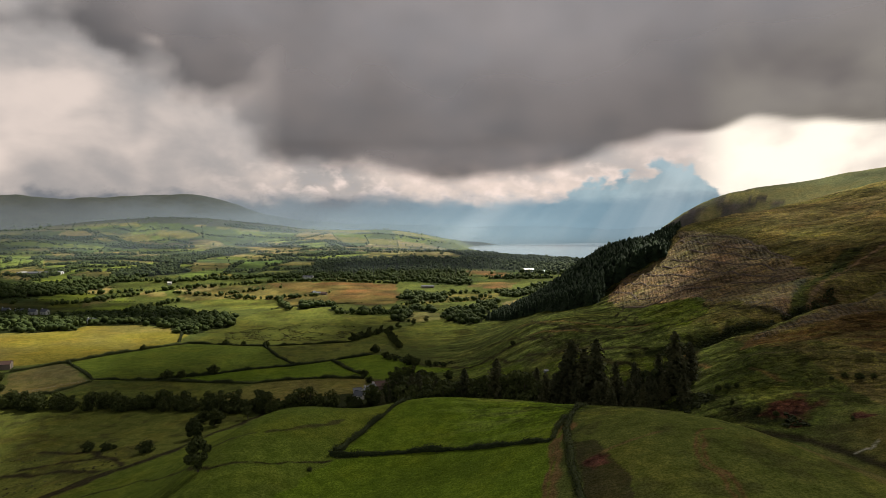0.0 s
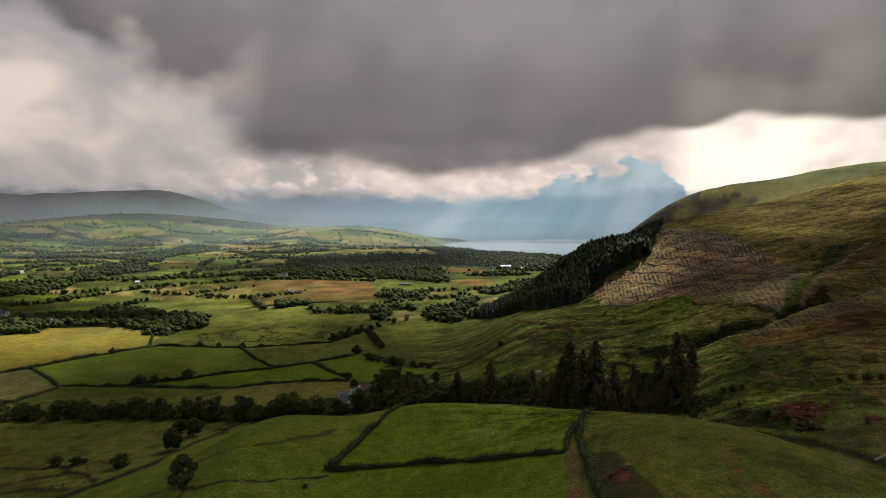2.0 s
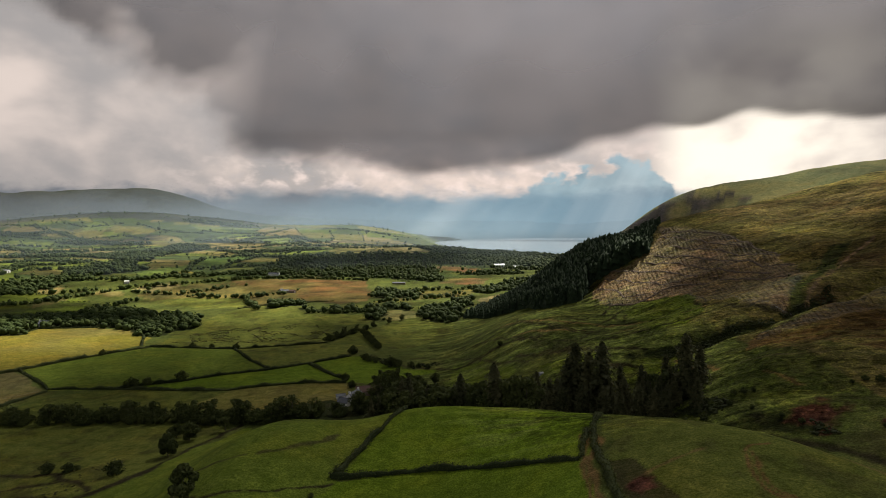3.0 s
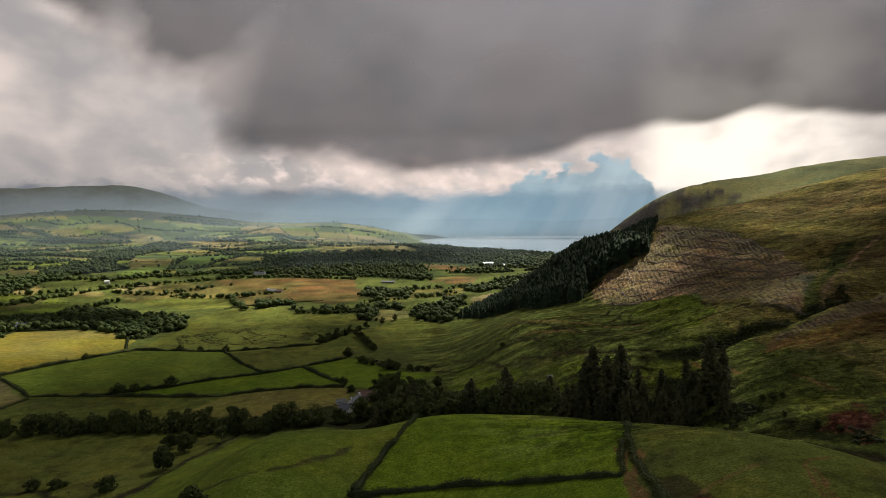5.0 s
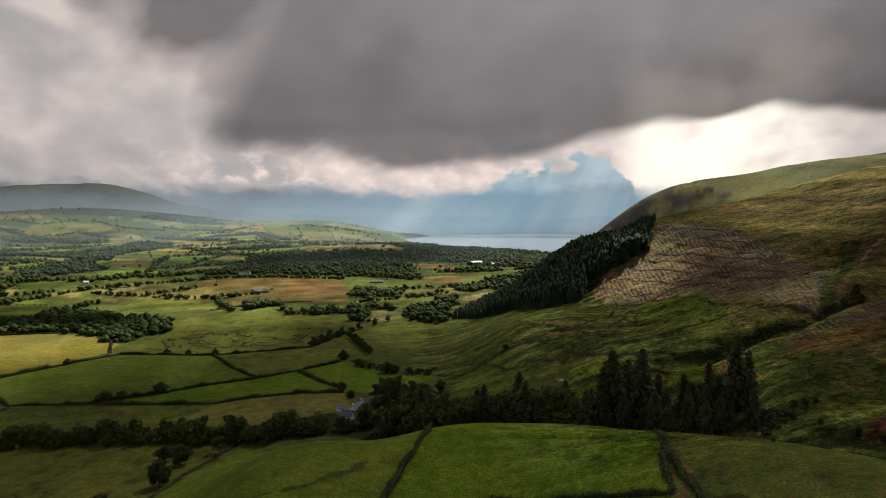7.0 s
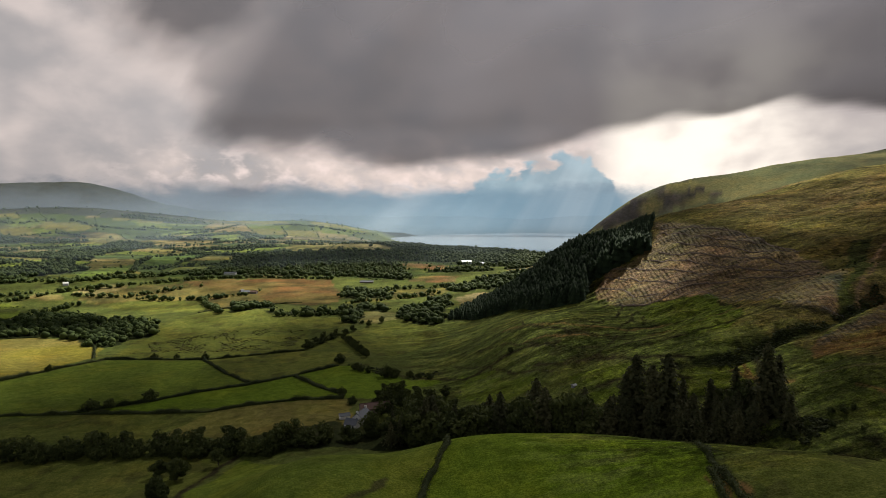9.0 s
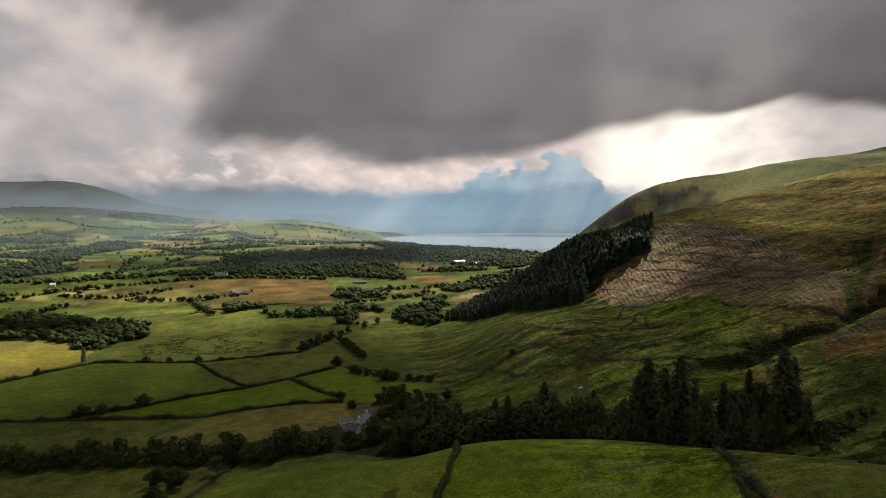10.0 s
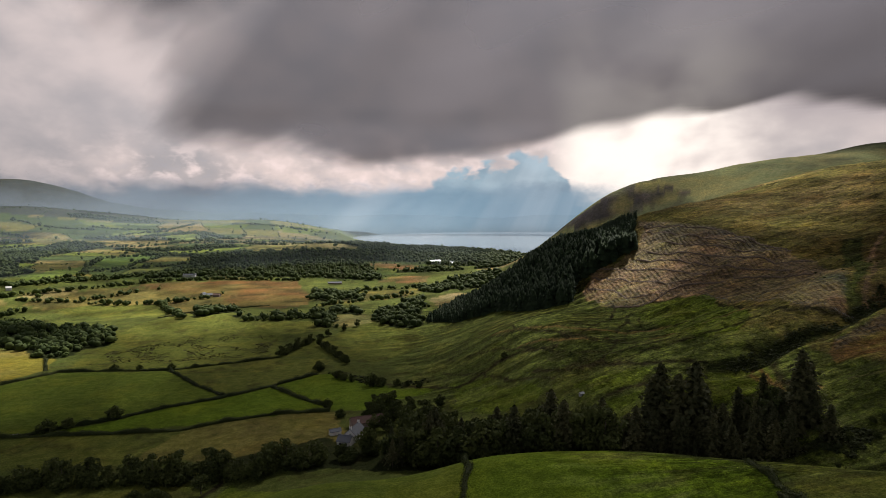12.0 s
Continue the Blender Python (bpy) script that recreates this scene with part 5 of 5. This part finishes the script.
belt(4, [(-408, 755), (-442, 832), (-420, 908)]), belt(2, [(-453, 970), (-369, 962), (-309, 1010)]), belt(2, [(-353, 942), (-253, 912), (-203, 928)]), belt(2, [(-258, 914), (-203, 757)])
belt(3, [(-530, 857), (-503, 931), (-468, 993), (-388, 1038), (-321, 1084)]), belt(3, [(-586, 905), (-534, 938), (-506, 972)]), belt(3, [(-551, 825), (-527, 852), (-524, 919)]), belt(1, [(-132, 733), (-60, 737)])
belt(3, [(-59, 812), (13, 848), (74, 879)]), belt(4, [(-46, 877), (15, 948), (108, 958)]), belt(5, [(-313, 2240), (-181, 2223), (-8, 2164)]), belt(4, [(-834, 1607), (-737, 1710)])
belt(4, [(-981, 1521), (-893, 1574), (-757, 1609)]), belt(4, [(-773, 1097), (-703, 1139), (-619, 1170)]), belt(4, [(-892, 1169), (-903, 1282), (-1029, 1494)]), belt(2, [(-321, 1084), (-214, 1095), (-86, 1062)])
belt(4, [(-735, 930), (-800, 1020), (-840, 1090)]), belt(5, [(-1000, 1330), (-1060, 1420), (-1165, 1440)]), belt(5, [(-960, 1700), (-1100, 1690), (-1250, 1680)])
bx, by = [], []
for half, line in BELTS:
    p = np.repeat(along(line, 5.0), 3 if half > 8 else 1, axis=0)
    p = p + rng.normal(0, half * 0.7, p.shape)
    bx.append(p[:, 0]), by.append(p[:, 1])
bx, by = np.concatenate(bx), np.concatenate(by)
tall = rng.uniform(3.0, 9.5, len(bx))
many("stream_woodland", LUMPS, bx, by, tall, tall * rng.uniform(0.9, 1.3, len(bx)), FAR_LEAF, "dark belts of trees along valley streams", "woodland")

# hedgerows and hedgerow trees round the far fields
hx, hy, ht, hw = [], [], [], []
for i, j, outline, colour in patches():
    for a, b, seed in ((outline[0], outline[1], 1), (outline[0], outline[3], 2)):
        if hashed(float(i), float(j), 90 + seed) < 0.14:
            continue
        step = 5.0 + 0.0055 * max(0, a[1] - 600)
        p = along([a, b], step)
        p = p + 3.0 * np.stack([ripple(p[:, 0], p[:, 1], 40, 91), ripple(p[:, 0], p[:, 1], 40, 92)], -1) + rng.normal(0, 0.4, p.shape)
        r = rng.uniform(0, 1, len(p))
        tree_here = r > 0.95 - 0.14 * float(hashed(float(i), float(j), 95))
        size = np.where(tree_here, rng.uniform(5, 9, len(p)), rng.uniform(1.3, 2.4, len(p)))
        hx.append(p[:, 0]), hy.append(p[:, 1]), ht.append(size), hw.append(np.where(tree_here, size * 0.95, 3.2 + 0.0022 * p[:, 1]))
hx, hy, ht, hw = (np.concatenate(a) for a in (hx, hy, ht, hw))
keep = (lake_depth(hx, hy) < -0.1) & ~((hx > -420) & (hx < -60) & (hy > 590) & (hy < 660)) & (hx < 60 + 0.25 * (hy - 700))
many("hedgerows", SMALL_LUMPS, hx[keep], hy[keep], ht[keep], hw[keep], FAR_LEAF, "dark hedgerows and hedgerow trees between far fields", "hedgerow")
# lone trees over the far pastures
tx, ty = rng.uniform(-1700, 200, 330), rng.uniform(800, 2700, 330)
keep = (tx < 40 + 0.2 * (ty - 700)) & ((tx < -540) | (ty > 1150) | (rng.uniform(0, 1, 330) < 0.35)) & (lake_depth(tx, ty) < -0.15)
tall = rng.uniform(4, 10, keep.sum())
many("pasture_trees", LUMPS, tx[keep], ty[keep], tall, tall * rng.uniform(0.9, 1.3, keep.sum()), FAR_LEAF, "scattered dark trees over far pastures", "tree")
# ---- buildings ----
def plain(name, colour, rough=0.85, other=None, scale=1.5):
    m, g = material(name)
    pos = g.node("ShaderNodeNewGeometry").outputs["Position"]
    n = g.noise(pos, scale, 5, 0.6)
    dirt = g.noise(pos, 0.3, 3)
    other = other or tuple(c * 0.6 for c in colour)
    col = g.mix(g.step(n, 0.35, 0.75, 0.0, 0.6), colour, other)
    col = g.mix(g.step(dirt, 0.5, 0.8, 0.0, 0.35), col, (0.10, 0.09, 0.07))
    shade = g.node("ShaderNodeBsdfPrincipled", {"Base Color": col, "Roughness": rough})
    g.put(shade, "Normal", g.node("ShaderNodeBump", {"Strength": 0.4, "Distance": 0.05, "Height": n}).outputs[0])
    g.node("ShaderNodeOutputMaterial", [shade.outputs[0]])
    return m


WHITEWASH, SLATE, SANDSTONE = plain("whitewash", (0.75, 0.74, 0.70)), plain("slate", (0.11, 0.12, 0.14)), plain("sandstone", (0.24, 0.19, 0.15))
RED_SHEET, GREY_SHEET, PALE_SHEET = plain("rusty_sheet", (0.085, 0.042, 0.032)), plain("grey_sheet", (0.30, 0.31, 0.32)), plain("pale_sheet", (0.85, 0.85, 0.83), 0.5)
DARK_GLASS, TIMBER = plain("window_glass", (0.03, 0.035, 0.04), 0.1), plain("grey_timber", (0.14, 0.12, 0.10))


def part(name, bm, mat, parent, label=""):
    me = bpy.data.meshes.new(name)
    bm.to_mesh(me)
    bm.free()
    me.materials.append(mat)
    ob = new(name, me)
    ob.parent = parent
    return tagged(ob, label)


def block(x0, x1, y0, y1, z0, z1):
    bm = bmesh.new()
    bmesh.ops.create_cube(bm, size=1.0, matrix=Matrix.Translation(((x0 + x1) / 2, (y0 + y1) / 2, (z0 + z1) / 2)) @ Matrix.Diagonal((x1 - x0, y1 - y0, z1 - z0, 1)))
    return bm


def prism(outline, x0, x1):
    """An outline in the (y, z) plane, drawn out along x."""
    bm = bmesh.new()
    a = [bm.verts.new((x0, y, z)) for y, z in outline]
    b = [bm.verts.new((x1, y, z)) for y, z in outline]
    bm.faces.new(a[::-1]), bm.faces.new(b)
    for i in range(len(a)):
        j = (i + 1) % len(a)
        bm.faces.new((a[i], a[j], b[j], b[i]))
    bmesh.ops.recalc_face_normals(bm, faces=bm.faces)
    return bm


def building(name, x, y, turn, long, wide, eaves, rise, wall_mat, roof_mat, label, category, bays=0, storeys=1, chimneys=0, doors=0, group=""):
    """A gabled building: walls, two roof slopes, ridge, windows with frames, doors, chimneys."""
    root = new(name)
    z = min(float(land(x + a, y + b)) for a in (-long / 3, long / 3) for b in (-wide / 3, wide / 3))
    root.matrix_basis = Matrix.Translation((x, y, z)) @ Matrix.Rotation(radians(turn), 4, "Z")
    h, w = long / 2, wide / 2
    part("wall", prism([(-w, -1.0), (w, -1.0), (w, eaves), (0, eaves + rise - 0.05), (-w, eaves)], -h, h), wall_mat, root)
    k = rise / w
    for s in (-1, 1):
        part("roof_slope", prism([(0, eaves + rise), (s * (w + 0.4), eaves - 0.4 * k), (s * (w + 0.4), eaves - 0.4 * k + 0.18), (0, eaves + rise + 0.2)], -h - 0.3, h + 0.3), roof_mat, root)
    part("ridge", block(-h - 0.3, h + 0.3, -0.15, 0.15, eaves + rise + 0.1, eaves + rise + 0.3), roof_mat, root)
    for c in range(chimneys):
        cx = -h + 0.5 if c == 0 else h - 0.5
        stack = part("chimney", block(cx - 0.4, cx + 0.4, -0.5, 0.5, eaves + rise - 1.0, eaves + rise + 1.2), wall_mat, root)
        part("chimney_pot", block(cx - 0.15, cx + 0.15, -0.15, 0.15, eaves + rise + 1.2, eaves + rise + 1.6), RED_SHEET, stack, "red clay pot")
    for side in (-1, 1):
        for floor in range(storeys):
            for b in range(bays):
                wx = -h + long * (b + 0.5) / bays
                wz = 0.9 + 2.5 * floor
                if floor == 0 and doors and b == bays // 2 and side < 0:
                    part("door", block(wx - 0.5, wx + 0.5, side * w - 0.06, side * w + 0.06, 0, 2.05), TIMBER, root)
                    continue
                pane = part("window", block(wx - 0.5, wx + 0.5, side * w - 0.04, side * w + 0.04, wz, wz + 1.2), DARK_GLASS, root)
                part("window_frame", block(wx - 0.62, wx + 0.62, side * w - 0.07, side * w + 0.07, wz - 0.12, wz - 0.004), WHITEWASH, pane)
    if bays and storeys > 1:
        for s in (-1, 1):
            pane = part("window", block(s * h - 0.04, s * h + 0.04, -0.45, 0.45, 3.4, 4.5), DARK_GLASS, root)
            part("window_frame", block(s * h - 0.07, s * h + 0.07, -0.55, 0.55, 3.28, 3.396), WHITEWASH, pane)
    if doors and not bays:
        part("door", block(h - 0.06, h + 0.08, -min(2.0, w * 0.5), min(2.0, w * 0.5), -0.3, min(3.6, eaves - 0.4)), TIMBER, root, "tall sheeted barn door")
    return tagged(root, label, category, group)


# the farm by the beck
building("farmhouse", -47, 366, 62, 10.5, 6.2, 4.2, 2.7, WHITEWASH, SLATE, "white rendered farmhouse with a grey slate roof among trees", "house", 3, 2, 2, 1)
building("house_wing", -52, 358, 152, 6.5, 5.0, 2.8, 2.0, WHITEWASH, SLATE, "low white wing with a slate roof at a farmhouse", "house", 2, 1, 0, 1)
building("barn", -39, 386, 8, 17, 7.5, 3.4, 2.2, SANDSTONE, RED_SHEET, "long stone barn with a rusty red roof", "barn", doors=1)
building("shed", -56, 376, 12, 5.5, 3.5, 2.2, 0.8, WHITEWASH, SLATE, "small white shed with a dark slate roof", "shed", doors=1)
# farms and cottages of the valley
building("barn", 182, 1235, 8, 22, 10, 4.5, 2.2, PALE_SHEET, PALE_SHEET, "long pale barn with a white sheet roof", "barn", doors=1, group="far barns")
building("barn", 214, 1214, 4, 14, 8, 3.8, 2.0, PALE_SHEET, PALE_SHEET, "pale barn with a white sheet roof among trees", "barn", doors=1, group="far barns")
building("barn", -27, 1025, -6, 22, 7, 2.6, 1.4, SANDSTONE, SLATE, "long low dark farm shed at a wood's edge", "barn", doors=1, group="far barns")
building("cottage", -263, 1131, -4, 20, 6, 3.6, 2.0, WHITEWASH, SLATE, "white cottage row under a slate roof", "house", 4, 2, 2, 1)
for x, y, turn, long, wide, mat, roof, label in ((-205, 942, 10, 12, 7, SANDSTONE, SLATE, "dark stone barn in a rough russet field"), (-192, 936, -20, 9, 6, SANDSTONE, RED_SHEET, "small stone barn with a rusty roof"), (-212, 950, 70, 8, 5, SANDSTONE, SLATE, "dark stone byre beside two barns"),
        (-760, 1090, 4, 34, 15, GREY_SHEET, SLATE, "wide grey farm shed with a dark roof"), (-735, 1100, 6, 26, 12, PALE_SHEET, GREY_SHEET, "pale farm shed beside a larger one"), (-785, 1082, 94, 22, 10, GREY_SHEET, GREY_SHEET, "grey farm shed set crosswise in a steading"),
        (-485, 1029, 20, 7, 5, WHITEWASH, WHITEWASH, "small bright white shed in a pasture"), (-352, 452, 24, 22, 10, SANDSTONE, RED_SHEET, "stone barn with a rusty red sheet roof"), (-346, 432, 24, 16, 9, GREY_SHEET, GREY_SHEET, "grey farm shed in a valley steading")):
    building("barn", x, y, turn, long, wide, 2.8 if 900 < y < 960 else 4.0, 1.8, mat, roof, label, "barn", doors=1, group="far barns")
for x, y, turn, label in ((-406, 669, 15, "white cottage at the edge of a wood"), (-516, 728, 8, "white cottage among village trees"), (-505, 734, -12, "small white house among village trees"), (-530, 724, 40, "pale village house with a slate roof"), (-549, 727, 5, "white village house beside dark trees")):
    building("cottage", x, y, turn, 9, 6.5, 4.4, 2.6, WHITEWASH, SLATE, label, "house", 2, 2, 1, 1, "village houses")

# ---- the felled slope: windrows of brash along it, and a fence below ----
BRASH_PILE, g = material("brash")
pos = g.node("ShaderNodeNewGeometry").outputs["Position"]
stick = g.noise(pos, 1.2, 6, 0.7)
shade = g.node("ShaderNodeBsdfPrincipled", {"Base Color": g.mix(g.step(stick, 0.3, 0.75), (0.20, 0.145, 0.095), (0.045, 0.034, 0.024)), "Roughness": 0.95})
g.put(shade, "Normal", g.node("ShaderNodeBump", {"Strength": 0.9, "Distance": 0.3, "Height": stick}).outputs[0])
g.node("ShaderNodeOutputMaterial", [shade.outputs[0]])


def windrow(line, tall, wide):
    """A long low heap of brash along the slope, with sticks thrown over it."""
    p = along(line, 1.4)
    n = len(p)
    d = np.gradient(p, axis=0)
    d /= np.linalg.norm(d, axis=1)[:, None] + 1e-9
    side = np.stack([-d[:, 1], d[:, 0]], -1)
    p = p + side * (0.12 * fractal(p[:, 0], p[:, 1], 22, 77, 3))[:, None]
    h = tall * (1 + 0.25 * fractal(p[:, 0], p[:, 1], 8, 78, 3))
    profile = [(-0.5, -0.1), (-0.3, 0.55), (0.0, 1.0), (0.28, 0.6), (0.5, -0.1)]
    ring = []
    for a, b in profile:
        x, y = p[:, 0] + side[:, 0] * a * wide, p[:, 1] + side[:, 1] * a * wide
        ring.append(np.stack([x, y, land(x, y) + b * h + rng.normal(0, 0.08, n)], -1))
    v = np.stack(ring, 1).reshape(-1, 3)
    m = len(profile)
    tris = []
    for i in range(n - 1):
        for j in range(m - 1):
            a = i * m + j
            tris += [(a, a + m, a + m + 1), (a, a + m + 1, a + 1)]
    i = rng.integers(0, n, n * 5)
    c = np.stack([p[i, 0] + rng.normal(0, wide * 0.4, len(i)), p[i, 1] + rng.normal(0, wide * 0.4, len(i))], -1)
    c = np.concatenate([c, (land(c[:, 0], c[:, 1]) + rng.uniform(0.1, tall, len(i)))[:, None]], 1)
    v, t = join([(v, np.array(tris)), leaves(c, np.tile((0, 0, 1.0), (len(i), 1)), 0.45)])
    return tagged(new("brash_windrow", raw_mesh("brash_windrow", v, t, BRASH_PILE)), "pale heaped windrow of brash along a felled slope", "windrow", "brash windrows")


for line in ([(224, 550), (240, 495), (247, 477), (248, 460), (248, 437), (249, 413)], [(218, 540), (225, 502), (233, 472), (243, 448)], [(212, 502), (221, 476), (233, 447), (241, 430), (248, 414)],
        [(198, 503), (209, 479), (216, 455), (226, 438), (231, 422), (242, 388)], [(189, 504), (202, 468), (209, 440), (215, 425), (226, 406), (227, 390)], [(170, 533), (180, 495), (190, 464), (195, 449), (198, 432)],
        [(162, 524), (165, 502), (170, 484), (180, 449), (189, 437)], [(150, 510), (156, 490), (156, 473), (154, 458), (166, 449)], [(142, 453), (160, 438), (174, 440), (187, 434), (200, 416)], [(206, 414), (220, 391), (227, 373)]):
    windrow(line, 0.55, 1.5)


def fence(line, label):
    """Posts at even steps, and three wires."""
    root = new("fence")
    p = along(line, 4.0)
    root.location = (p[0][0], p[0][1], float(land(*p[0])))
    post = bpy.data.meshes.new("post")
    bm = block(-0.06, 0.06, -0.06, 0.06, -0.4, 1.15)
    bm.to_mesh(post)
    bm.free()
    post.materials.append(TIMBER)
    tops = []
    for x, y in p:
        ob = new("post", post)
        ob.parent = root
        z = float(land(x, y))
        ob.location = Vector((x, y, z)) - root.location
        tops.append(Vector((x, y, z)) - root.location)
    for h in (0.4, 0.75, 1.05):
        pieces = [limb(a + Vector((0, 0, h)), b + Vector((0, 0, h)), 0.015, 0.015, 4) for a, b in zip(tops, tops[1:])]
        ob = new("wire", raw_mesh("wire", *join(pieces), GREY_SHEET))
        ob.parent = root
    return tagged(root, label, "fence")


fence([(139, 472), (153, 452), (171, 441), (183, 402), (173, 330), (187, 310)], "wire fence on posts below a felled slope")
fence([(-257, 424), (-289, 385)], "post and wire fence beside a stubble field")


def gate(x, y, turn):
    root = new("field_gate")
    root.matrix_basis = Matrix.Translation((x, y, float(land(x, y)))) @ Matrix.Rotation(radians(turn), 4, "Z")
    for s in (-1.7, 1.7):
        part("post", block(s - 0.1, s + 0.1, -0.1, 0.1, -0.4, 1.4), TIMBER, root)
    for k in range(5):
        part("bar", block(-1.6, 1.6, -0.03, 0.03, 0.2 + 0.22 * k, 0.3 + 0.22 * k), GREY_SHEET, root)
    return tagged(root, "grey five-barred field gate in a hedge gap", "gate")


gate(-219, 425, 20)
building("shed", 61, 341, 20, 2.2, 1.5, 1.3, 0.3, GREY_SHEET, GREY_SHEET, "small pale field hut on a rough slope", "shed", doors=1)

# ---- scrub, rushes and heather, past counting ----
def strew(outline, count, low, high, flat, leaf, name, label, category, seed):
    xs, ys = [p[0] for p in outline], [p[1] for p in outline]
    x, y = rng.uniform(min(xs), max(xs), count), rng.uniform(min(ys), max(ys), count)
    keep = inside(x, y, outline) & (fractal(x, y, 16, seed, 3) > -0.05)
    x, y = x[keep], y[keep]
    tall = rng.uniform(low, high, len(x))
    return many(name, SMALL_LUMPS, x, y, tall, tall * flat * rng.uniform(0.8, 1.3, len(x)), leaf, label, category)


strew([(94, 244), (105, 242), (113, 231), (117, 216), (123, 202), (124, 194), (114, 198), (108, 212), (98, 229)], 2600, 0.5, 1.5, 1.5, GORSE_LEAF, "gorse_scrub", "dark gorse scrub in a beck hollow", "gorse", 100)
strew([(104, 318), (123, 307), (139, 306), (153, 305), (176, 304), (204, 308), (225, 318), (225, 326), (204, 316), (176, 312), (153, 315), (139, 315), (123, 315)], 4200, 0.35, 1.0, 1.8, GORSE_LEAF, "heather_scrub", "dark heather and bracken along a gill", "heather", 104)
strew([(200, 340), (235, 330), (262, 380), (250, 400), (225, 372)], 70, 0.5, 1.3, 1.8, GORSE_LEAF, "bracken_scrub", "dark bracken beside a felled slope", "bracken", 108)
strew([(-240, 588), (-100, 590), (-100, 670), (-160, 690), (-240, 650)], 2600, 0.35, 1.0, 2.2, RUSH_LEAF, "mound_rushes", "tufts of rushes on a mound pasture", "rushes", 112)
strew([(-260, 210), (-140, 240), (-125, 268), (-160, 285), (-300, 260)], 900, 0.3, 0.7, 2.4, RUSH_LEAF, "field_rushes", "tufts of rushes in a damp pasture", "rushes", 116)
strew([(-40, 450), (0, 440), (60, 400), (90, 340), (60, 340), (0, 380), (-20, 420)], 420, 0.3, 0.9, 2.2, GORSE_LEAF, "slope_gorse", "low gorse and rushes at the foot of the fell", "gorse", 120)
strew([(-56, 512), (-46, 512), (-20, 476), (14, 456), (14, 446), (-10, 452), (-30, 468)], 900, 0.6, 2.0, 1.6, GORSE_LEAF, "slope_scrub", "dark gorse and thorn scrub along a fell wall", "gorse", 124)
